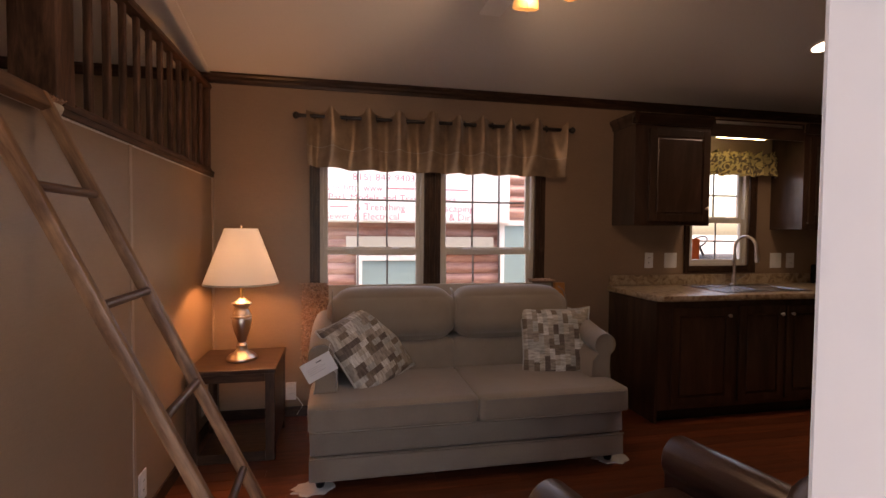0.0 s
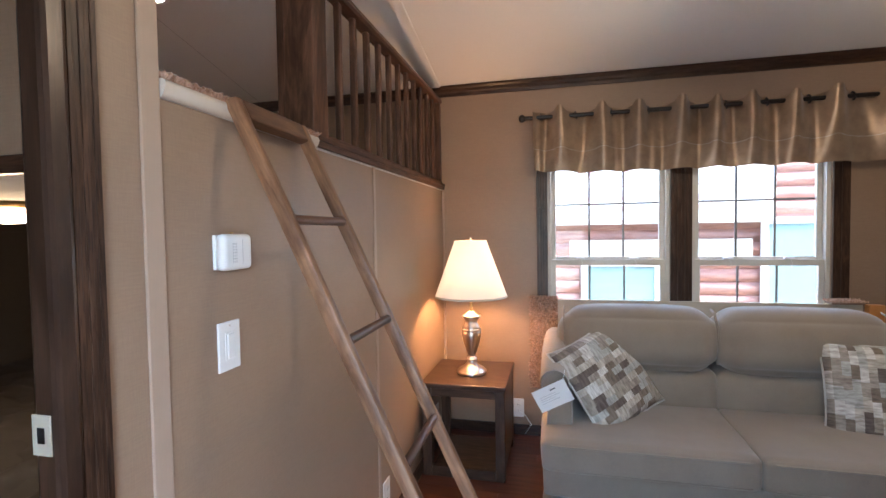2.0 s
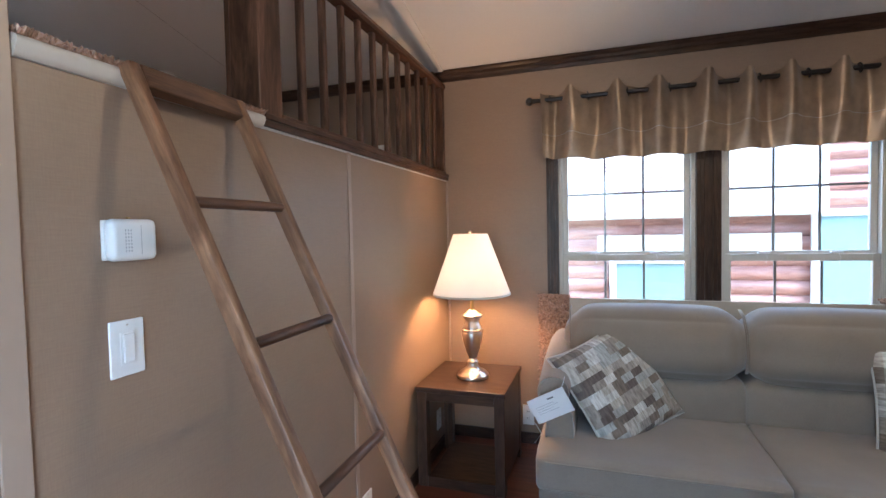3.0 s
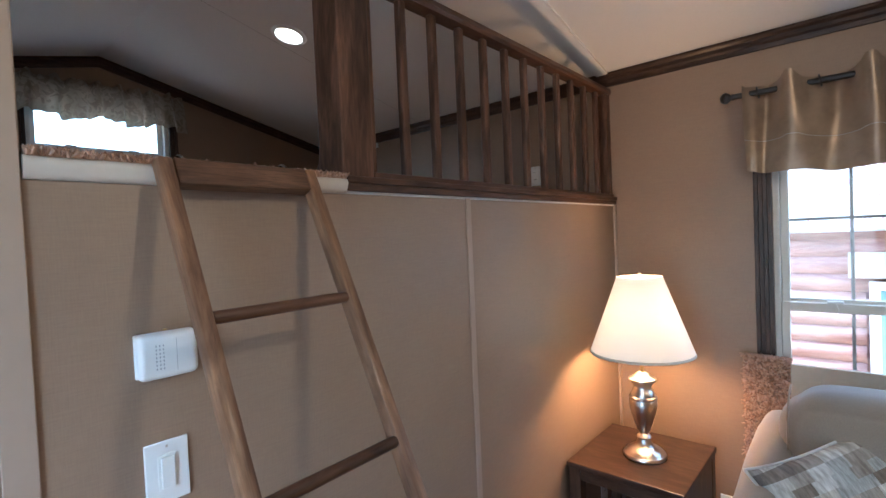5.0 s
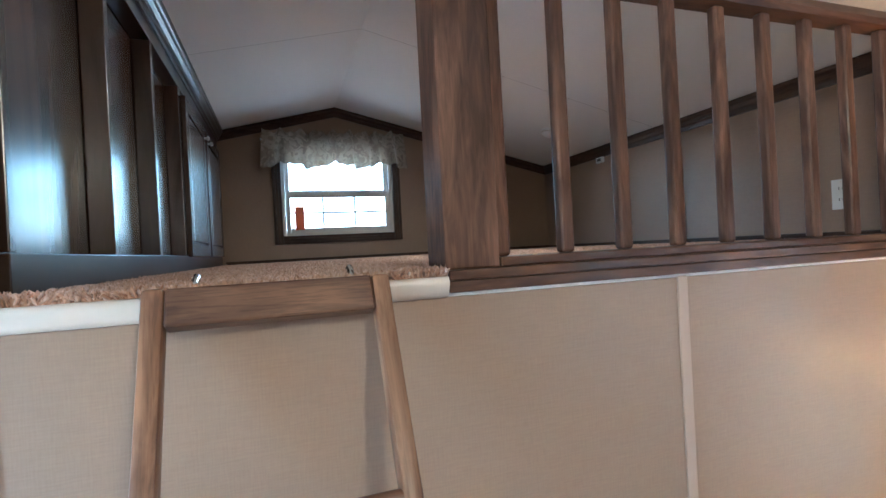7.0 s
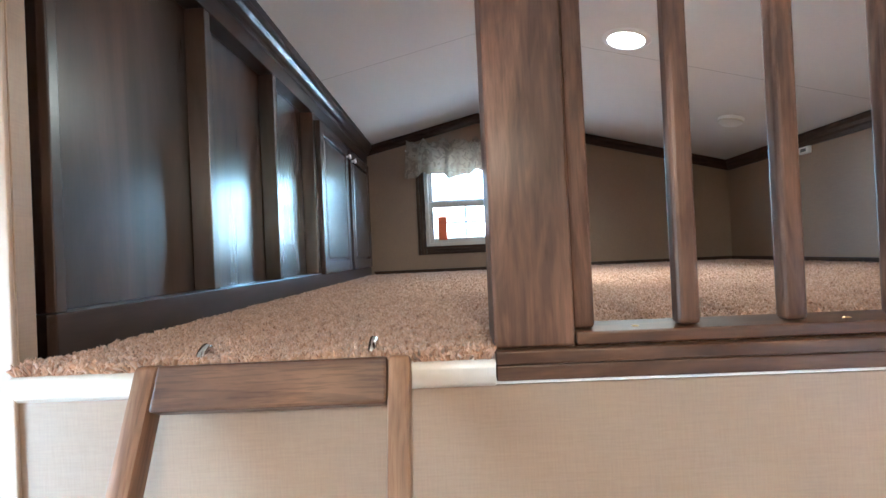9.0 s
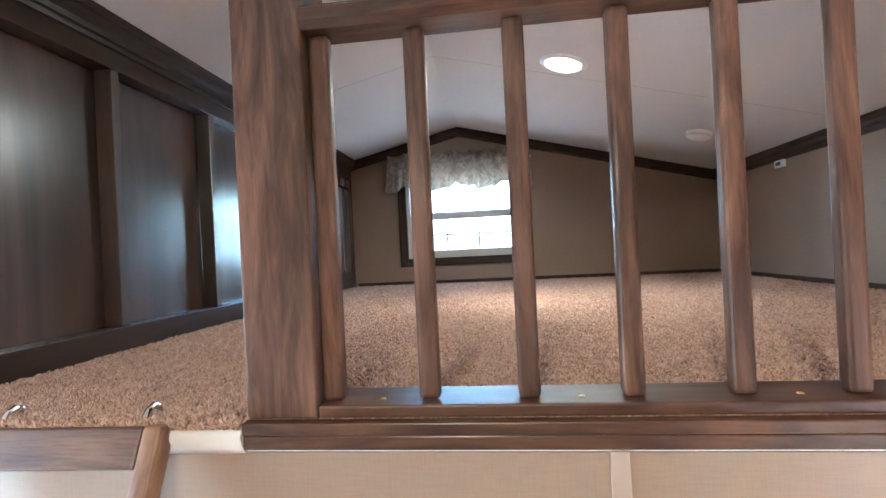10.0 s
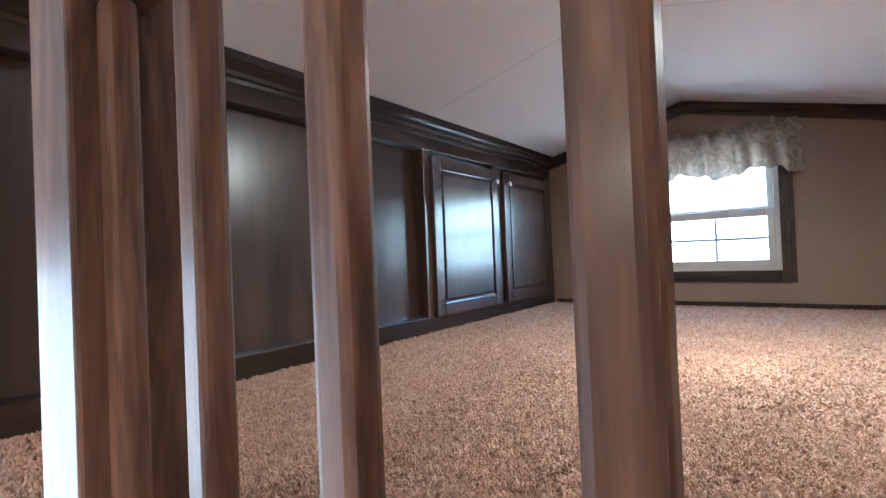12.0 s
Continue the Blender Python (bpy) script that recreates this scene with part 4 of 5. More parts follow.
ruffled("curtain_valance", "cream and taupe gathered valance over the gable window", RUFFLE, lambda u, d, z: (GX + d, 1.32 + u, z), 0.95, 2.575, 2.325, 9, 1.3, 0.04)
ruffled("curtain_valance", "yellow-green gathered valance over the sink window", KRUFFLE, lambda u, d, z: (2.79 + u, SY - d, z), 0.83, 1.995, 1.79, 8, 4.2, 0.02)

# ---- sofa ----
sofa = thing("sofa", "taupe upholstered two-seat sofa with rolled arms and loose-looking back pillows", "sofa")
part("base", cushion(-0.150, 1.560, 2.362, 3.20, 0.19, 0.318, 0.018, 0.004, 10), SOFA, sofa, smooth=True)
part("skirt", cushion(-0.152, 1.562, 2.354, 3.20, 0.062, 0.186, 0.016, 0.004, 10, 3), SOFA, sofa, smooth=True)
part("welt", tube([(-0.150, 2.357, 0.188), (1.560, 2.357, 0.188)], 0.004, 8), SOFA, sofa, smooth=True)


def tcushion(x0, x1, arm, seed):
    bm = cushion(x0, x1, 2.325, 2.92, 0.318, 0.458, 0.024, 0.009, 20, seed)
    return bm


part("seat_cushion", tcushion(-0.155, 0.704, -1, 1), SOFA, sofa, "plump taupe seat cushion", smooth=True)
part("seat_cushion", tcushion(0.708, 1.572, 1, 5), SOFA, sofa, smooth=True)
for x0, x1, sd in ((-0.045, 0.698, 2), (0.708, 1.455, 8)):
    part("lumbar_cushion", cushion(x0, x1, 2.882, 3.10, 0.40, 0.650, 0.045, 0.022, 14, sd), SOFA, sofa, smooth=True)
    part("back_pillow", cushion(x0 - 0.02, x1 + 0.012, 2.822, 3.14, 0.634, 0.945, 0.125, 0.018, 20, sd + 1), SOFA, sofa, "rounded taupe back pillow", smooth=True)
    for side in (x0 - 0.006, x1 - 0.002):
        part("seam", tube([(side, 2.885, 0.68), (side, 2.862, 0.76), (side, 2.875, 0.86), (side, 2.93, 0.925), (side, 3.0, 0.944)], 0.0035, 6), SOFA, sofa, smooth=True)
for x0, x1 in ((-0.140, 0.690), (0.722, 1.558)):
    for z in (0.334, 0.440):
        part("seat_welt", tube([(x0, 2.45, z), (x0 + 0.004, 2.345, z), (x0 + 0.03, 2.3215, z), ((x0 + x1) / 2, 2.315, z + 0.002), (x1 - 0.03, 2.3215, z), (x1 - 0.004, 2.345, z)], 0.0035, 8), SOFA, sofa, smooth=True)
part("back_frame", cushion(-0.07, 1.49, 3.09, 3.22, 0.30, 0.86, 0.04, 0.0, 8), SOFA, sofa, smooth=True)


def arm(side, cx):
    """Outline of a rolled arm, seen from the front, swept back and slightly up."""
    pts = []
    for k in range(18):
        a = math.radians(-60 + 290 * k / 17)
        pts.append((side * (0.02 + 0.068 * math.cos(a)), 0.655 + 0.068 * math.sin(a)))
    pts += [(side * -0.062, 0.56), (side * -0.065, 0.46), (side * -0.065, 0.30), (side * 0.060, 0.30), (side * 0.060, 0.44), (side * 0.052, 0.52)]
    bm = bmesh.new()
    rings = []
    for y, up, r in ((2.515, 0.0, 0.90), (2.503, 0.0, 0.97), (2.53, 0.0, 1.0), (2.62, 0.012, 1.0), (2.80, 0.05, 1.0), (3.0, 0.08, 0.95), (3.16, 0.08, 0.9)):
        rings.append([bm.verts.new((cx + u * r, y, 0.62 + (v - 0.62) * r + (up if v > 0.5 else 0))) for u, v in pts])
    n = len(pts)
    for a, c in zip(rings, rings[1:]):
        for k in range(n):
            bm.faces.new((a[k], a[(k + 1) % n], c[(k + 1) % n], c[k]))
    bm.faces.new(rings[0])
    bm.faces.new(rings[-1])
    bmesh.ops.recalc_face_normals(bm, faces=bm.faces)
    return bm


part("arm", arm(-1, -0.080), SOFA, sofa, "rolled taupe arm", smooth=True, auto=50)
part("arm", arm(1, 1.502), SOFA, sofa, smooth=True, auto=50)
for x, y in ((-0.10, 2.44), (1.51, 2.44), (-0.10, 3.12), (1.51, 3.12)):
    part("foot", lathe([(0, 0.062), (0.028, 0.062), (0.026, 0.03), (0.019, 0.004), (0, 0.004)], 16), BLACK, sofa, smooth=True, auto=40).matrix_world = pose(x, y, 0.002)
seat_at(sofa, (0.7, 2.8, 0))
for x, y, r in ((-0.13, 2.44, 8), (1.54, 2.46, -14)):
    bm = bmesh.new()
    n = 22
    vs = [bm.verts.new((0.105 * math.cos(2 * math.pi * k / n) * (1 + 0.18 * math.sin(3.3 * k)), 0.075 * math.sin(2 * math.pi * k / n) * (1 + 0.15 * math.cos(2.1 * k)), 0)) for k in range(n)]
    up = [bm.verts.new((v.co.x * 0.96, v.co.y * 0.96, 0.005 + 0.003 * math.sin(k * 1.7))) for k, v in enumerate(vs)]
    bm.faces.new(vs)
    bm.faces.new(up)
    for k in range(n):
        bm.faces.new((vs[k], vs[(k + 1) % n], up[(k + 1) % n], up[k]))
    bmesh.ops.recalc_face_normals(bm, faces=bm.faces)
    pd = solo("floor_pad", bm, PAD, "crumpled white pad under a sofa foot", "floor protector", group="floor pads")
    pd.matrix_world = pose(x, y, 0.0005, 0, 0, r)


def pillow(label, at, size, seed, bulge=0.085):
    p = thing("throw_pillow", label, "pillow", at=at, group="throw pillows")
    h = size / 2
    bm = bmesh.new()
    n = 26
    grids = []

    def edge(u, v):
        k = 1 - 0.10 * (1 - abs(u) ** 2.5) * abs(v) ** 3
        j = 1 - 0.10 * (1 - abs(v) ** 2.5) * abs(u) ** 3
        return u * j * h, v * k * h

    for side in (1, -1):
        g = []
        for i in range(n + 1):
            row = []
            for j in range(n + 1):
                u, v = 2 * i / n - 1, 2 * j / n - 1
                x, z = edge(u, v)
                d = bulge * (max(0, 1 - u ** 4) * max(0, 1 - v ** 4)) ** 0.6
                d += 0.008 * noise.noise(Vector((x * 9 + seed, z * 9, side))) * (1 if d > 0.001 else 0)
                row.append(bm.verts.new((x, side * (d + 0.0005), z)))
            g.append(row)
        grids.append(g)
        for i in range(n):
            for j in range(n):
                q = (g[i][j], g[i + 1][j], g[i + 1][j + 1], g[i][j + 1])
                bm.faces.new(q if side < 0 else q[::-1])
    bmesh.ops.remove_doubles(bm, verts=bm.verts, dist=0.0015)
    part("cover", bm, PILLOW, p, smooth=True)
    loop = []
    for a, c in (((-1, -1), (1, -1)), ((1, -1), (1, 1)), ((1, 1), (-1, 1)), ((-1, 1), (-1, -1))):
        for k in range(12):
            u, v = a[0] + (c[0] - a[0]) * k / 12, a[1] + (c[1] - a[1]) * k / 12
            x, z = edge(u, v)
            loop.append((x * 1.01, 0, z * 1.01))
    loop.append(loop[0])
    part("piping", tube(loop, 0.0045, 8), PIPING, p, "cream piping", smooth=True)
    return p


def frame_of(mid, u, v):
    """A pose whose x runs along u and whose z runs as near as can be along v."""
    x = Vector(u).normalized()
    y = Vector(v).cross(x).normalized()
    z = x.cross(y)
    return Matrix((( x.x, y.x, z.x, mid[0]), (x.y, y.y, z.y, mid[1]), (x.z, y.z, z.z, mid[2]), (0, 0, 0, 1)))


pillow("grey and brown patchwork throw pillow tilted against the sofa arm", frame_of((0.160, 2.735, 0.630), (0.254, -0.08, -0.395), (0.34, 0.31, 0.055)), 0.495, 1.0, 0.062)
pillow("grey and brown patchwork throw pillow upright against the sofa back", frame_of((1.325, 2.745, 0.612), (1.0, -0.10, -0.02), (0.02, 0.13, 0.45)), 0.47, 6.0, 0.06)
tag = thing("price_tag", "white printed card tag hung from the tilted pillow", "tag", at=pose(-0.107, 2.462, 0.612, 4, -27.6, 0))
part("card", boxes([(-0.082, 0.082, -0.001, 0.001, -0.053, 0.053)], 0.0004), CARDS, tag)
for z, a, c in ((0.03, 0.0, 0.028), (0.012, -0.06, 0.02), (0.002, -0.06, 0.035), (-0.008, -0.06, 0.01), (-0.018, -0.06, 0.03)):
    hgt = 0.003 if z > 0.02 else 0.0008
    part("print_line", boxes([(a, c, -0.0016, -0.0012, z - hgt, z + hgt)]), INK if z > 0.02 else FAINTINK, tag)
part("string", tube([(0.07, 0, 0.045), (0.09, 0.02, 0.06), (0.10, 0.05, 0.07)], 0.001, 6), WHITE, tag)

# ---- behind the sofa ----
solo("leaning_board", boxes([(-0.085, 1.56, 3.345, 3.363, 0.30, 0.933)], 0.003), BEIGEBOARD, "long beige board standing between sofa and window", "board")
solo("spare_wood_block", boxes([(1.61, 1.69, 3.385, 3.43, 0.0, 0.925)], 0.004), PINE, "raw orange pine offcut standing behind the sofa", "wood offcut")


def tufts(rng, x0, x1, y0, y1, z, count, size, height, hole=None):
    """Little leaning curls of yarn, three faces each, in one mesh."""
    px, py = rng.uniform(x0, x1, count), rng.uniform(y0, y1, count)
    ang = rng.uniform(0, 2 * np.pi, count)
    s = size * rng.uniform(0.7, 1.3, count)
    h = height * rng.uniform(0.5, 1.25, count)
    h *= 1 + 0.28 * np.sin(px * 97 + 3 * np.sin(py * 61)) * np.sin(py * 113 + 2 * np.sin(px * 71))
    lx, ly = rng.normal(0, size * 0.8, count), rng.normal(0, size * 0.8, count)
    v = np.zeros((count, 6, 3))
    for k in range(3):
        a = ang + k * 2 * np.pi / 3
        v[:, k, 0], v[:, k, 1], v[:, k, 2] = px + s * 0.55 * np.cos(a), py + s * 0.55 * np.sin(a), z
        v[:, 3 + k, 0] = px + lx + s * 0.42 * np.cos(a + 0.5)
        v[:, 3 + k, 1] = py + ly + s * 0.42 * np.sin(a + 0.5)
        v[:, 3 + k, 2] = z + h * (1 - 0.18 * k)
    f = np.array([[0, 1, 4, 3], [1, 2, 5, 4], [2, 0, 3, 5]])
    base = (np.arange(count) * 6)[:, None, None]
    quads = (f[None] + base).reshape(-1)
    tris = (np.array([[3, 4, 5]])[None] + base).reshape(-1)
    loops = np.concatenate([quads, tris]).astype(np.int32)
    sizes = np.concatenate([np.full(count * 3, 4), np.full(count, 3)]).astype(np.int32)
    starts = np.concatenate([[0], np.cumsum(sizes)[:-1]]).astype(np.int32)
    me = bpy.data.meshes.new("tufts")
    me.vertices.add(count * 6)
    me.vertices.foreach_set("co", v.reshape(-1))
    me.loops.add(len(loops))
    me.loops.foreach_set("vertex_index", loops)
    me.polygons.add(len(sizes))
    me.polygons.foreach_set("loop_start", starts)
    me.polygons.foreach_set("loop_total", sizes)
    me.update(calc_edges=True)
    me.validate()
    return me


rng = np.random.default_rng(7)


def carpet_piece(name, label, x0, x1, y0, y1, z0, z1, at=None):
    c = thing(name, label, "carpet sample", at=at)
    part("backing", boxes([(x0, x1, y0, y1, z0, z1)], 0.004), CARPETBASE, c)
    return c


cs = carpet_piece("carpet_sample", "speckled brown shag carpet sample wrapped over a board end", -0.262, -0.086, 3.375, 3.425, 0.35, 0.935)
me = tufts(rng, -0.262, -0.086, 0.35, 0.94, 0, 2600, 0.008, 0.010)
me.materials.append(CARPET)
ob = new("carpet_face", me)
ob.parent = cs
tagged(ob, kind="stuff")
ob.matrix_world = Matrix(((1, 0, 0, 0), (0, 0, -1, 3.375), (0, 1, 0, 0), (0, 0, 0, 1)))
me = tufts(rng, -0.262, -0.086, 3.375, 3.425, 0.934, 500, 0.008, 0.010)
me.materials.append(CARPET)
ob = new("carpet_face", me)
ob.parent = cs
tagged(ob, kind="stuff")
cs = carpet_piece("carpet_sample", "folded brown shag carpet sample lying over the board top", 1.40, 1.56, 3.32, 3.40, 0.9335, 0.948)
me = tufts(rng, 1.395, 1.565, 3.315, 3.405, 0.946, 900, 0.008, 0.012)
me.materials.append(CARPET)
ob = new("carpet_face", me)
ob.parent = cs
tagged(ob, kind="stuff")

# ---- end table and lamp ----
tb = thing("end_table", "dark oak square end table with open box frame", "end table")
part("tabletop", boxes([(-0.838, -0.360, 2.785, 3.298, 0.502, 0.528)], 0.004), TABLEWOOD, tb)
for y in (2.795, 3.27):
    part("apron", boxes([(-0.777, -0.419, y, y + 0.02, 0.455, 0.501)], 0.002), TABLEWOOD, tb)
part("side_panel", boxes([(-0.383, -0.368, 2.85, 3.24, 0.055, 0.501)], 0.002), TABLEWOOD_Z, tb)
for x in (-0.83, -0.418):
    for y in (2.792, 3.238):
        part("leg", boxes([(x, x + 0.052, y, y + 0.055, 0, 0.5015)], 0.003), TABLEWOOD_Z, tb)
part("lower_rail", boxes([(-0.777, -0.419, 2.796, 2.82, 0.0, 0.055)], 0.002), TABLEWOOD, tb)
part("lower_shelf", boxes([(-0.777, -0.419, 2.822, 3.24, 0.03, 0.048)], 0.001), TABLEWOOD, tb)
seat_at(tb, (-0.6, 3.04, 0))
plate("outlet", "white wall outlet under the end table", ON_LOFT(3.19, 0.20), 0.07, 0.12, "outlet", "outlet")

lt = thing("table_lamp", "brushed nickel table lamp with a lit cream cone shade", "table lamp", at=pose(-0.585, 3.03, 0.529))
body = [(0, 0), (0.066, 0), (0.068, 0.006), (0.066, 0.016), (0.060, 0.022), (0.056, 0.030), (0.040, 0.040), (0.028, 0.052), (0.022, 0.066), (0.020, 0.078), (0.024, 0.084), (0.020, 0.092), (0.015, 0.098)]
body += [(0.014, 0.104), (0.017, 0.108), (0.022, 0.125), (0.030, 0.155), (0.038, 0.190), (0.043, 0.222), (0.044, 0.240), (0.040, 0.252), (0.044, 0.256), (0.044, 0.264), (0.038, 0.268), (0.036, 0.280), (0.032, 0.290), (0.027, 0.302)]
body += [(0.027, 0.312), (0.032, 0.322), (0.040, 0.332), (0.044, 0.338), (0.043, 0.344), (0.030, 0.352), (0.022, 0.362), (0.012, 0.372), (0.0, 0.374)]
part("body", lathe([(q * 1.32, z) for q, z in body], 48), NICKEL, lt, "turned brushed nickel baluster body", smooth=True, auto=35)
part("socket", lathe([(0, 0.37), (0.009, 0.37), (0.009, 0.42), (0.018, 0.43), (0.018, 0.50), (0, 0.50)], 20), BRASS, lt, smooth=True, auto=35)
shade_m, nt, b = material("cream_lamp_shade")
b.inputs["Base Color"].default_value = (0.80, 0.79, 0.77, 1)
b.inputs["Roughness"].default_value = 0.8
b.inputs["Emission Color"].default_value = (1.0, 0.66, 0.36, 1)
b.inputs["Emission Strength"].default_value = 0.03
bump(nt, b, noise_tex(nt, coords(nt, (300, 300, 60)), 1.0, 2), 0.1, 0.0005)
tl = nt.nodes.new("ShaderNodeBsdfTranslucent")
tl.inputs["Color"].default_value = (0.78, 0.80, 0.86, 1)
mx = nt.nodes.new("ShaderNodeMixShader")
mx.inputs[0].default_value = 0.17
nt.links.new(b.outputs[0], mx.inputs[1])
nt.links.new(tl.outputs[0], mx.inputs[2])
nt.links.new(mx.outputs[0], nt.nodes["Material Output"].inputs[0])
sh = lathe([(0.213, 0.456), (0.2145, 0.458), (0.094, 0.789), (0.0925, 0.789), (0.0925, 0.787), (0.2125, 0.458), (0.213, 0.456)], 64)
part("shade", sh, shade_m, lt, "lit cream fabric cone shade", smooth=True, auto=60)
part("shade_rim", lathe([(0.2135, 0.455), (0.2155, 0.457), (0.2125, 0.466), (0.2105, 0.466)], 64), PIPING, lt, smooth=True)
part("finial", lathe([(0, 0.81), (0.006, 0.806), (0.008, 0.80), (0.004, 0.794), (0.004, 0.786), (0, 0.786)], 14), NICKEL, lt, smooth=True)
part("spider", tube([(-0.093, 0, 0.787), (0.093, 0, 0.787)], 0.002, 6), NICKEL, lt)

# ---- kitchen ----
base = thing("base_cabinet", "espresso base cabinet run with raised-panel doors and a toe kick", "kitchen cabinet")
part("body", boxes([(2.125, 4.04, 2.85, SY - 0.001, 0.09, 0.846)], 0.002), CAB_Z, base)
part("toe_kick", boxes([(2.135, 4.03, 2.90, SY - 0.002, 0.0, 0.0895)]), BLACK, base)
part("end_panel", boxes([(2.105, 2.1245, 2.848, SY - 0.001, 0.0, 0.846)], 0.002), CAB_Z, base)
for a, c, kx in ((2.22, 2.70, 2.665), (2.76, 3.14, 3.105), (3.16, 3.54, 3.195), (3.60, 4.00, 3.64)):
    raised_door(a, c, 0.12, 0.80, 2.849, base, kx, 0.74, -1)
seat_at(base, (3.08, 3.1, 0))
up = thing("wall_cabinet", "espresso wall cabinet with one raised-panel door and flared crown", "kitchen cabinet")
part("body", boxes([(2.115, 2.755, 3.151, SY - 0.001, 1.372, 2.125)], 0.002), CAB_Z, up)
raised_door(2.225, 2.735, 1.40, 2.085, 3.15, up, 2.705, 1.50, -1)


def cab_crown(x0, x1, parent, left=True):
    o = [(0, 2.112), (0.010, 2.112), (0.013, 2.135), (0.028, 2.158), (0.034, 2.170), (0.036, 2.19), (0, 2.19)]
    part("crown", prism([(3.15 - u, v) for u, v in o], "x", x0 - (0.034 if left else 0), x1), CAB_X, parent)
    if left:
        part("crown", prism([(x0 - u, v) for u, v in o], "y", 3.105, SY - 0.001), CAB_Z, parent)


cab_crown(2.115, 2.755, up)
seat_at(up, (2.43, 3.3, 1.372))
hd = thing("cabinet_bridge", "espresso bridge board over the sink window", "kitchen cabinet")
part("face", boxes([(2.756, 3.615, 3.152, 3.17, 2.055, 2.189)], 0.002), CAB_X, hd)
part("top", boxes([(2.756, 3.615, 3.171, SY - 0.001, 2.172, 2.189)]), CAB_X, hd)
part("vent_strip", boxes([(2.79, 3.59, 3.146, 3.1515, 2.15, 2.175)], 0.001), STEEL, hd)
seat_at(hd, (3.18, 3.3, 2.055))
ul = thing("under_cabinet_light", "slim lit strip light under the bridge board", "light fixture")
part("housing", boxes([(2.90, 3.25, 3.1702, 3.23, 2.068, 2.1719)], 0.002), WHITE, ul)
part("diffuser", boxes([(2.86, 3.30, 3.205, 3.220, 2.0600, 2.0675)]), glow("lit_strip_diffuser", (1.0, 0.86, 0.45), 3.5), ul)
up2 = thing("wall_cabinet", "espresso wall cabinet beside the sink window near the stove", "kitchen cabinet")
part("body", boxes([(3.618, 4.70, 3.151, SY - 0.001, 1.352, 2.125)], 0.002), CAB_Z, up2)
raised_door(3.66, 4.12, 1.40, 2.085, 3.15, up2, 4.08, 1.50, -1)
raised_door(4.16, 4.64, 1.40, 2.085, 3.15, up2, 4.20, 1.50, -1)
cab_crown(3.62, 4.70, up2, False)
seat_at(up2, (4.15, 3.3, 1.352))
top = [(SY - 0.001, 2.085), (2.90, 2.085), (2.85, 2.10), (2.815, 2.135), (2.805, 2.19), (2.805, 4.04), (SY - 0.001, 4.04)]
ct = thing("countertop", "brown marbled laminate countertop with rounded corner and backsplash", "countertop")
bm = prism([(x, y) for y, x in top], "z", 0.847, 0.888)
bmesh.ops.bevel(bm, geom=[e for e in bm.edges], offset=0.006, segments=2, affect="EDGES", profile=0.5)
part("slab", bm, COUNTER, ct, smooth=True, auto=40)
part("backsplash", boxes([(2.10, 4.04, SY - 0.022, SY - 0.002, 0.889, 0.972)], 0.004), COUNTER, ct)
seat_at(ct, (3.06, 3.1, 0.847))
sk = thing("sink", "stainless steel double-bowl drop-in sink", "sink")
part("rim", boxes([(2.70, 3.45, 2.90, 2.925, 0.8885, 0.896), (2.70, 3.45, 3.27, 3.36, 0.8885, 0.896), (2.70, 2.725, 2.925, 3.27, 0.8885, 0.896), (3.425, 3.45, 2.925, 3.27, 0.8885, 0.896), (3.06, 3.09, 2.925, 3.27, 0.8885, 0.896)], 0.003), STEEL, sk)
for a, c in ((2.725, 3.06), (3.09, 3.425)):
    bw = cushion(a, c, 2.925, 3.27, 0.8886, 0.8915, 0.001, 0, 4)
    part("bowl", bw, STEEL, sk)
fc = thing("faucet", "brushed nickel gooseneck pull-down faucet", "faucet", at=pose(3.15, 3.315, 0.897))
part("base", lathe([(0, 0), (0.028, 0), (0.028, 0.006), (0.020, 0.012), (0.018, 0.07), (0.012, 0.08), (0, 0.08)], 24), NICKEL, fc, smooth=True, auto=40)
arc = [(0, 0, 0.07), (0, 0, 0.30)] + [(0.02 * (1 - math.cos(a)), -0.085 + 0.085 * math.cos(a), 0.30 + 0.095 * math.sin(a)) for a in [math.pi * j / 12 for j in range(1, 12)]] + [(0.04, -0.17, 0.29), (0.042, -0.172, 0.26)]
part("spout", tube(arc, 0.0115, 14), NICKEL, fc, smooth=True, auto=60)
part("spray_head", tube([(0.042, -0.172, 0.262), (0.043, -0.176, 0.19)], 0.016, 14), NICKEL, fc, smooth=True, auto=60)
part("handle", tube([(0.015, 0, 0.045), (0.05, -0.005, 0.052), (0.10, -0.01, 0.075)], 0.006, 10), NICKEL, fc, smooth=True)
st = thing("stove", "black freestanding range beside the counter", "stove")
part("body", boxes([(4.05, 4.66, 2.83, 3.44, 0.0, 0.90)], 0.006), BLACK, st)
part("backguard", boxes([(4.05, 4.66, 3.36, 3.44, 0.901, 1.05)], 0.01), BLACK, st)
for x in (4.2, 4.5):
    for y in (2.98, 3.22):
        part("burner", lathe([(0.05, 0), (0.075, 0.003), (0.08, 0.012), (0.07, 0.014), (0.05, 0.012)], 20), BLACKIRON, st, smooth=True).matrix_world = pose(x, y, 0.901)
seat_at(st, (4.35, 3.1, 0))

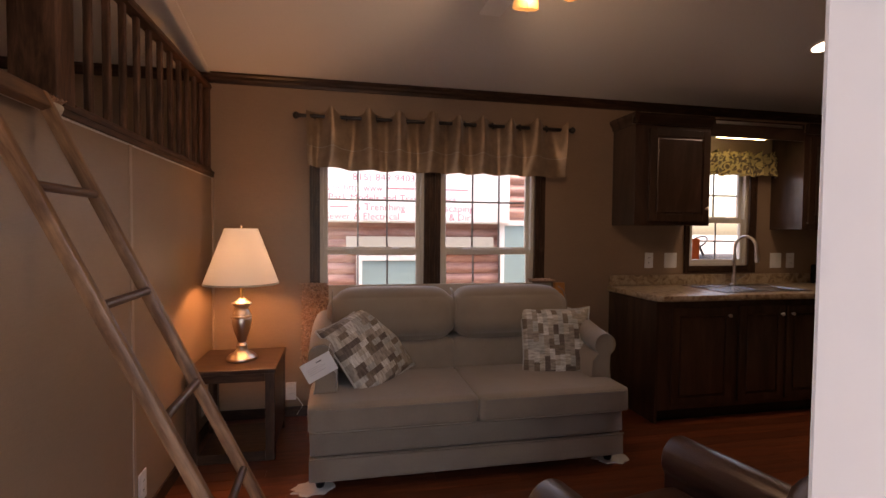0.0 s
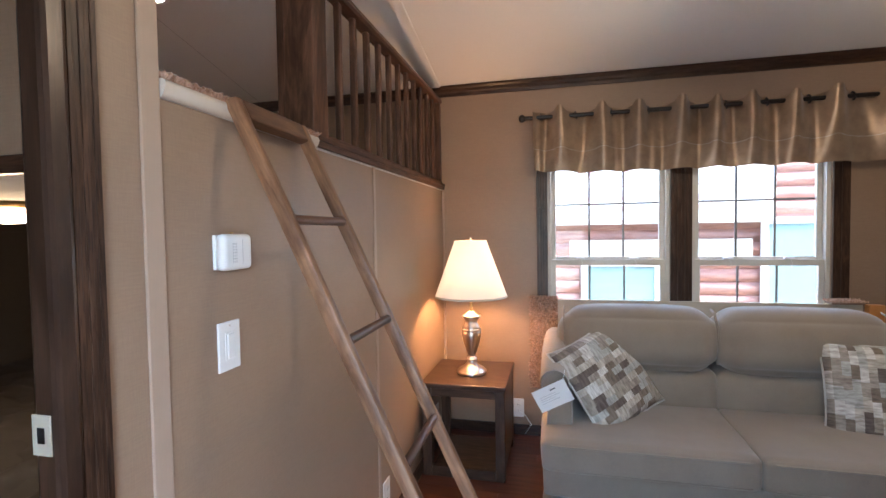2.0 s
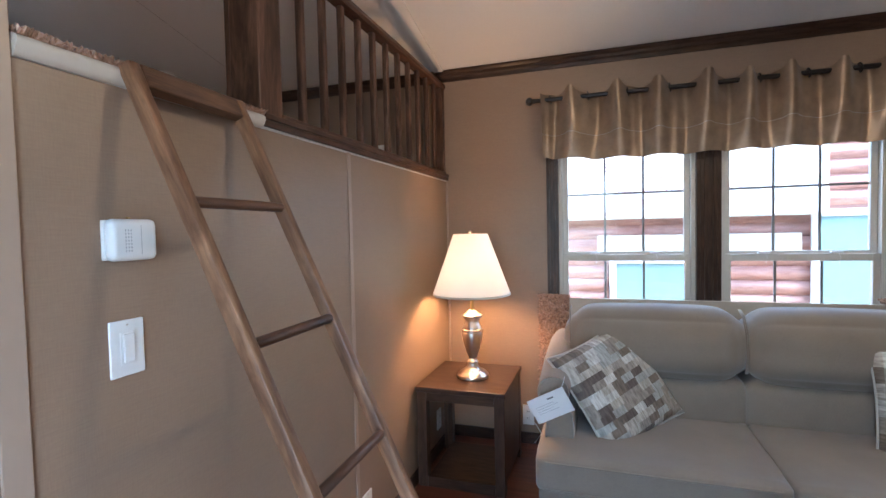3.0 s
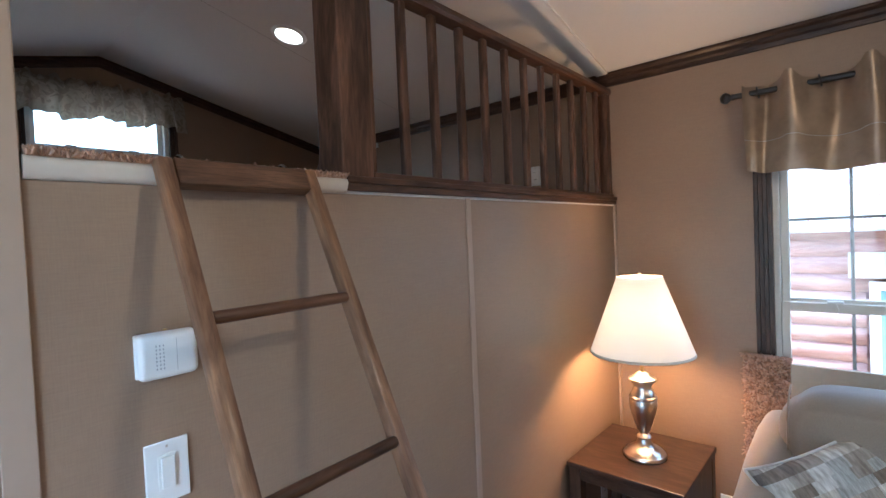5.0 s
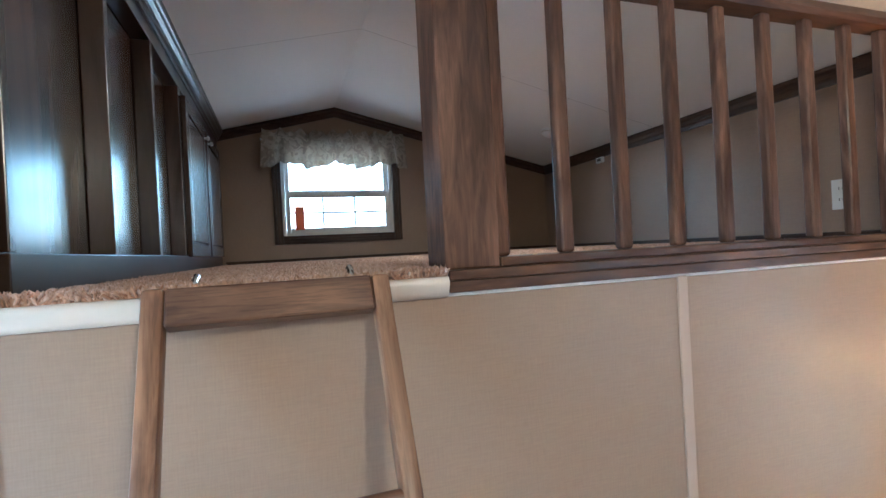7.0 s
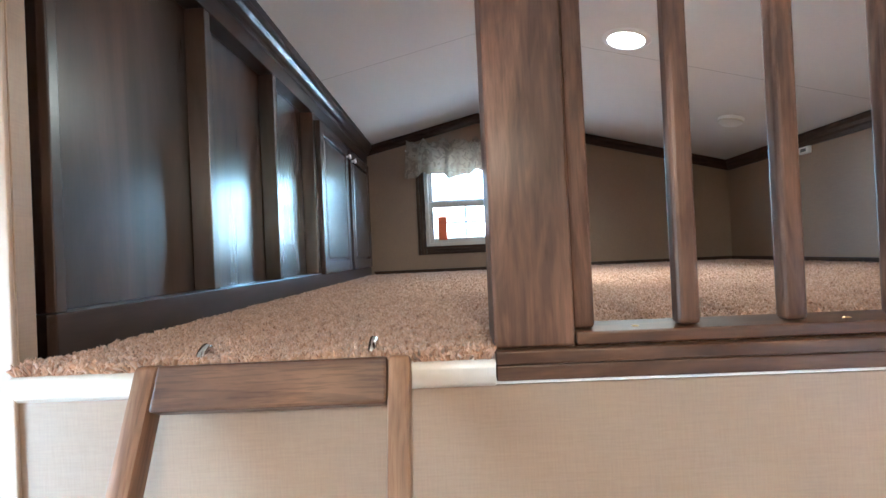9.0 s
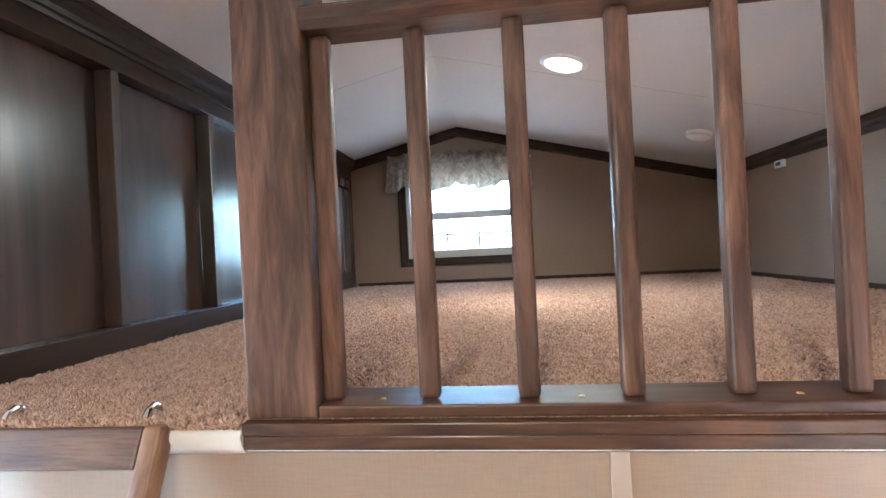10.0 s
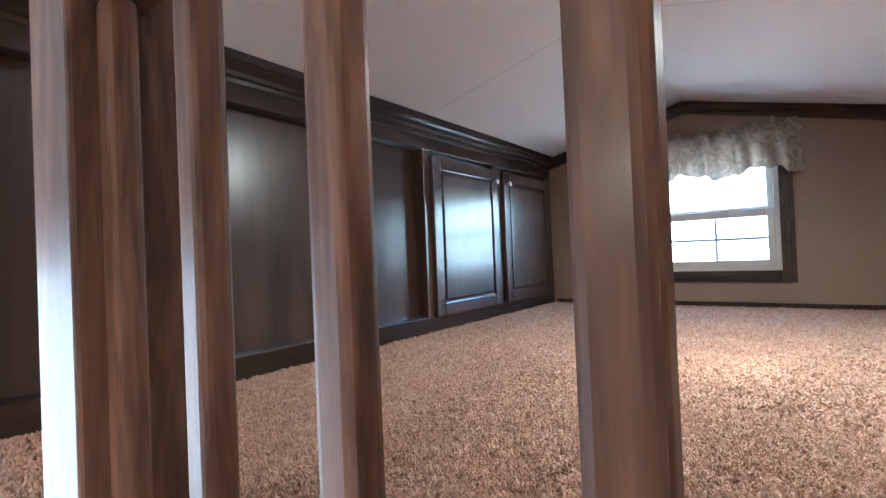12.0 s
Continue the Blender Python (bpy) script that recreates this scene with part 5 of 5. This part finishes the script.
# ---- leather chair ----
ch = thing("armchair", "dark brown leather armchair with rolled arms, facing the sofa", "armchair")
for x, nm in ((0.565, "arm"), (1.165, "arm")):
    o = [(x + 0.075 * math.cos(a), 0.525 + 0.075 * math.sin(a)) for a in [math.radians(-40 + 260 * k / 15) for k in range(16)]] + [(x - 0.055, 0.42), (x - 0.055, 0.1), (x + 0.055, 0.1), (x + 0.055, 0.42)]
    bm = prism(o, "y", 0.62, 1.43 if x > 1 else 1.36, 0.006)
    part(nm, bm, LEATHER, ch, "rolled leather arm", smooth=True, auto=40)
part("seat_cushion", cushion(0.625, 1.105, 0.72, 1.40, 0.28, 0.47, 0.05, 0.02, 12), LEATHER, ch, smooth=True)
part("base", cushion(0.60, 1.13, 0.66, 1.38, 0.08, 0.28, 0.02, 0.0, 6), LEATHER, ch, smooth=True)
part("back", cushion(0.55, 1.18, 0.50, 0.74, 0.30, 0.93, 0.08, 0.02, 12), LEATHER, ch, smooth=True)
for x in (0.60, 1.13):
    for y in (0.70, 1.36):
        part("foot", boxes([(x - 0.02, x + 0.02, y - 0.02, y + 0.02, 0, 0.10)], 0.004), BLACK, ch)
seat_at(ch, (1.165, 1.43, 0))
ch.rotation_euler = (0, 0, radians(12))

# ---- ceiling fan ----
fan = thing("ceiling_fan", "brass ceiling fan with amber glass light bowl and pull chains", "ceiling fan", at=pose(0.785, 1.80, 0))
part("canopy", lathe([(0, 2.74), (0.06, 2.735), (0.055, 2.70), (0.02, 2.68), (0, 2.68)], 24), BRASS, fan, smooth=True, auto=40)
part("downrod", tube([(0, 0, 2.69), (0, 0, 2.52)], 0.011, 12), BRASS, fan, smooth=True)
part("motor", lathe([(0, 2.53), (0.05, 2.525), (0.105, 2.50), (0.115, 2.47), (0.11, 2.43), (0.07, 2.40), (0.05, 2.35), (0, 2.35)], 36), BRASS, fan, smooth=True, auto=40)
for k in range(5):
    m = pose(0, 0, 0, 0, 0, 72 * k + 20)
    bl = part("blade", boxes([(0.18, 0.62, -0.058, 0.058, 2.442, 2.450)], 0.003), WHITE, fan)
    bl.matrix_world = pose(0.785, 1.80, 0) @ m
    ir = part("blade_iron", boxes([(0.09, 0.22, -0.018, 0.018, 2.434, 2.441)], 0.002), BRASS, fan)
    ir.matrix_world = pose(0.785, 1.80, 0) @ m
AMBER = glow("amber_glass", (1.0, 0.5, 0.16), 0.12, (0.45, 0.24, 0.08))
for k in range(3):
    m = pose(0.785, 1.80, 0) @ pose(0, 0, 0, 0, 0, 90 * k) @ pose(0.14, 0, 2.355, 0, -18, 0)
    part("light_shade", lathe([(0.05, -0.085), (0.058, -0.08), (0.052, -0.05), (0.04, -0.02), (0.025, 0), (0.02, 0.01)], 28), AMBER, fan, "lit amber tulip glass", smooth=True).matrix_world = m
    part("shade_holder", lathe([(0, 0.045), (0.018, 0.04), (0.024, 0.02), (0.026, 0.0), (0.02, -0.004)], 20), BRASS, fan, smooth=True).matrix_world = m
part("fitter", lathe([(0.0, 2.325), (0.045, 2.33), (0.05, 2.345), (0.03, 2.36)], 36), BRASS, fan, smooth=True)
for x, z in ((-0.085, 2.115), (-0.055, 2.18)):
    c = part("pull_chain", tube([(x, -0.06, 2.33), (x, -0.075, z + 0.03)], 0.0015, 6), BRASS, fan)
    part("pull", lathe([(0, 0), (0.006, 0.003), (0.004, 0.02), (0, 0.026)], 12), WHITE, c, smooth=True).matrix_world = pose(0.785 + x, 1.80 - 0.075, z)

# ---- bedroom glimpse ----
bed = thing("bed", "low bed with a wrinkled brown quilt under the loft", "bed")
bm = bmesh.new()
bmesh.ops.create_grid(bm, x_segments=90, y_segments=90, size=0.5)
for v in bm.verts:
    x, y = -3.3 + (v.co.x + 0.5) * 2.2, 1.10 + (v.co.y + 0.5) * 1.5
    wr = 0.018 * noise.noise(Vector((x * 5, y * 14, 0))) + 0.012 * math.sin(24 * (x + 0.6 * y) + 3 * noise.noise(Vector((x * 3, y * 3, 1))))
    v.co = Vector((x, y, 0.62 + wr))
part("quilt", bm, QUILT, bed, "wrinkled brown quilt", smooth=True)
part("mattress", cushion(-3.31, -1.09, 1.09, 2.61, 0.34, 0.612, 0.05, 0, 8), QUILT, bed, smooth=True)
part("frame", boxes([(-3.32, -1.08, 1.08, 2.62, 0.0, 0.34)], 0.005), CAB_X, bed)
seat_at(bed, (-2.2, 1.85, 0))
bl = thing("flush_ceiling_light", "bronze flush ceiling light with a lit frosted dome", "ceiling light", at=pose(-2.1, 1.62, 1.509))
part("pan", lathe([(0, 0), (0.15, 0), (0.155, -0.010), (0.14, -0.024), (0.115, -0.026)], 36), BRASS, bl, smooth=True, auto=40)
part("dome", lathe([(0.114, -0.025), (0.105, -0.044), (0.075, -0.066), (0.035, -0.077), (0, -0.079)], 36), BEDGLOW, bl, smooth=True)

# ---- outdoors ----
g = bmesh.new()
bmesh.ops.create_grid(g, x_segments=1, y_segments=1, size=900)
gr = part("ground", g, GROUND, None, kind="structure")
gr.location = (0, 0, -0.62)
tagged(gr, "pale gravel lot between the cabins", "ground")

cabin = thing("log_cabin", "red cedar log-sided park cabin with pale metal roof across the gap", "building")
part("wall", boxes([(-3.0, 2.22, 6.30, 6.40, -0.62, 1.42), (2.222, 3.4, 6.24, 6.40, -0.62, 2.95)]), LOG, cabin)
part("roof", prism([(6.12, 1.42), (6.12, 1.46), (9.2, 2.75), (9.2, 2.70)], "x", -3.1, 2.21), METALROOF, cabin)
part("eave", boxes([(0.05, 2.0, 6.16, 6.29, 1.03, 1.24)], 0.004), CREAMOUT, cabin)
for (a, c, z0, z1, nm, mt) in ((0.25, 1.0, -0.5, 0.93, "door", TEAL), (2.16, 2.70, 0.42, 1.40, "window", TEAL)):
    w = part(nm, boxes([(a, c, 6.19, 6.21, z0, z1)]), mt, cabin)
    t = 0.07
    part("frame", boxes([(a - t, a, 6.17, 6.215, z0, z1), (c, c + t, 6.17, 6.215, z0, z1), (a - t, c + t, 6.17, 6.215, z1, z1 + t)], 0.003), TRIMOUT, w)


board = thing("sign_board", "large white sign board with red lettering above the log wall", "sign")
part("panel", boxes([(-1.9, 2.195, 6.085, 6.105, 1.437, 2.75)], 0.003), TRIMOUT, board)
for x in (-1.5, 0.3, 2.0):
    part("post", boxes([(x - 0.04, x + 0.04, 6.106, 6.118, 1.422, 2.72)], 0.002), TRIMOUT, board)


def lettering(text, x0, x1, z, h=0.088):
    """Flat letters from x0 to x1 standing on z, cut from the built-in font."""
    cu = bpy.data.curves.new("text", "FONT")
    cu.body = text
    cu.resolution_u = 2
    ob = bpy.data.objects.new("text", cu)
    me = bpy.data.meshes.new_from_object(ob)
    bpy.data.objects.remove(ob)
    bpy.data.curves.remove(cu)
    bm = bmesh.new()
    bm.from_mesh(me)
    bpy.data.meshes.remove(me)
    lo = min(v.co.x for v in bm.verts)
    wide = max(v.co.x for v in bm.verts) - lo
    for v in bm.verts:
        v.co = Vector((x0 + (v.co.x - lo) * (x1 - x0) / wide, 6.0838, z + v.co.y * h / 0.70))
    return bm


for text, x0, x1, z in (("815) 849-9403", 0.13, 0.91, 1.945), ("bsite: http: www.", -0.24, 0.52, 1.812), ("Park Models and Trav", -0.16, 0.95, 1.688), ("ilers", 1.24, 1.46, 1.688), ("& Trenching", 0.157, 0.79, 1.571), ("dscaping", 1.24, 1.70, 1.571), ("Sewer & Electrical", -0.21, 0.71, 1.455), ("el & Dirt", 1.24, 1.70, 1.455)):
    part("lettering", lettering(text, x0, x1, z), SIGNRED, board, "faded red lettering")
for x0, x1, z in ((0.56, 0.92, 1.812), (1.24, 1.62, 1.812), (-0.15, 0.08, 1.571)):
    part("letter_bar", boxes([(x0, x1, 6.083, 6.0845, z + 0.034, z + 0.050)]), SIGNRED, board)
seat_at(board, (0.15, 6.1, 1.437))


def half_log(w):
    bm = bmesh.new()
    n, h = 7, 0.148
    rings = []
    for x in (0, w):
        rings.append([bm.verts.new((x, -0.045 * math.sin(math.pi * k / n), h * k / n)) for k in range(n + 1)])
    for k in range(n):
        bm.faces.new((rings[0][k], rings[1][k], rings[1][k + 1], rings[0][k + 1]))
    bmesh.ops.recalc_face_normals(bm, faces=bm.faces)
    me = bpy.data.meshes.new("log")
    bm.to_mesh(me)
    bm.free()
    me.materials.append(LOG)
    for p in me.polygons:
        p.use_smooth = True
    return me


def log_course(me, x, y, z):
    o = new("log", me)
    o.parent = cabin
    o.location = (x, y, z)


mA, mB, mC, mD = half_log(3.16), half_log(1.10), half_log(0.62), half_log(5.2)
k = 0
z = -0.62
while z < 2.9:
    if z < 1.3:
        if z < 0.9:
            log_course(mA, -3.0, 6.298, z)
            log_course(mB, 1.08, 6.298, z)
        else:
            log_course(mD, -3.0, 6.298, z)
    log_course(mC, 2.79, 6.238, z)
    if z < 0.3 or z > 1.45:
        log_course(mB, 1.69 + 0.53, 6.237, z)
    z += 0.152

trailer = thing("white_trailer", "pale horizontally sided park trailer beyond the gable", "building")
part("wall", boxes([(-12.0, -9.0, -3.0, 6.0, -0.1, 2.15)]), TRIMOUT, trailer)
bm = bmesh.new()
for k in range(11):
    box(bm, -8.999, -8.985, -3.0, 6.0, -0.1 + 0.2 * k, 0.095 + 0.2 * k)
part("siding", bm, TRIMOUT, trailer)
part("roof", prism([(-3.1, 2.15), (1.5, 2.6), (6.1, 2.15)], "x", -12.1, -8.9), METALROOF, trailer)

tr = thing("tractor", "dark small tractor parked outside the sink window", "vehicle")
for x, r in ((5.35, 0.72), (6.55, 0.42)):
    bm = lathe([(r * 0.55, -0.14), (r * 0.95, -0.15), (r, -0.10), (r, 0.10), (r * 0.95, 0.15), (r * 0.55, 0.14), (r * 0.55, -0.14)], 28)
    w = part("wheel", bm, RUBBER, tr, smooth=True, auto=40)
    w.matrix_world = pose(x, 6.4, -0.62 + r, 90)
    part("rim", lathe([(0, 0.04), (r * 0.2, 0.05), (r * 0.5, 0.02), (r * 0.56, 0.10)], 24), BLACKIRON, w, smooth=True, auto=40).matrix_world = pose(x, 6.4, -0.62 + r, 90)
part("bonnet", cushion(5.75, 6.75, 6.55, 7.05, 0.05, 0.98, 0.14, 0.0, 8), RUBBER, tr, smooth=True)
part("fender", cushion(5.0, 5.75, 6.5, 7.1, 0.1, 0.86, 0.15, 0.0, 8), RUBBER, tr, smooth=True)
part("seat", cushion(5.12, 5.5, 6.6, 7.0, 0.86, 1.0, 0.06, 0.0, 6), BLACK, tr, smooth=True)
part("seat_back", cushion(5.08, 5.22, 6.6, 7.0, 0.95, 1.36, 0.07, 0.0, 6), BLACK, tr, smooth=True)
part("steering_column", tube([(5.85, 6.8, 0.9), (5.70, 6.8, 1.16)], 0.02, 10), BLACK, tr)
part("steering_wheel", tube([(5.70 + 0.10 * math.cos(a), 6.8 + 0.17 * math.sin(a), 1.17 + 0.10 * math.cos(a)) for a in [math.pi * k / 10 for k in range(21)]], 0.013, 8), BLACK, tr)
seat_at(tr, (5.8, 6.8, -0.62))

# ---- carpet of the loft ----
bm = bmesh.new()
box(bm, GX + 0.013, LX - 0.02, 1.042, SY - 0.013, 1.6885, 1.694)
cb = part("carpet", bm, CARPETBASE, None, kind="structure")
tagged(cb, "backing of the frieze carpet on the loft floor", "carpet")
me = tufts(rng, -1.75, LX - 0.012, 1.045, SY - 0.015, 1.6935, 170000, 0.0046, 0.0085)
me.materials.append(CARPET)
tagged(new("carpet_pile", me), "pinkish-brown speckled frieze carpet pile on the loft", "carpet", kind="stuff")
me = tufts(rng, GX + 0.015, -1.75, 1.045, SY - 0.015, 1.6935, 120000, 0.0062, 0.0085)
me.materials.append(CARPET)
tagged(new("carpet_pile", me), "pinkish-brown speckled frieze carpet pile deeper in the loft", "carpet", kind="stuff")
me = tufts(rng, LX - 0.030, LX + 0.014, 1.045, 1.668, 1.6895, 6500, 0.0064, 0.0135)
me.materials.append(CARPET)
tagged(new("carpet_pile", me), "frayed brown carpet edge above the nosing", "carpet", kind="stuff")

# ---- laminate planks ----
PW, PL = 0.095, 1.2


def plank_mesh(length):
    me = bpy.data.meshes.new("plank")
    bm = boxes([(0.0008, length - 0.0008, 0.0008, PW - 0.0008, -0.003, 0.0)])
    bm.to_mesh(me)
    bm.free()
    me.materials.append(PLANK)
    return me


full = plank_mesh(PL)
rows = int((SY - NY) / PW)
lengths = {}
for r in range(rows + 1):
    x = LX + 0.002 - (r * 0.37 % 1.0) * PL
    while x < 4.0:
        a, c = max(x, LX + 0.002), min(x + PL, 4.0)
        if c - a > 0.05 and NY + PW * (r + 1) <= SY + 0.05:
            ln = round(c - a, 3)
            me = full if abs(ln - PL) < 0.002 else lengths.setdefault(ln, None) or plank_mesh(ln)
            lengths[ln] = me
            p = new("plank", me)
            p.parent = floor
            p.location = (a, NY + PW * r, 0)
        x += PL
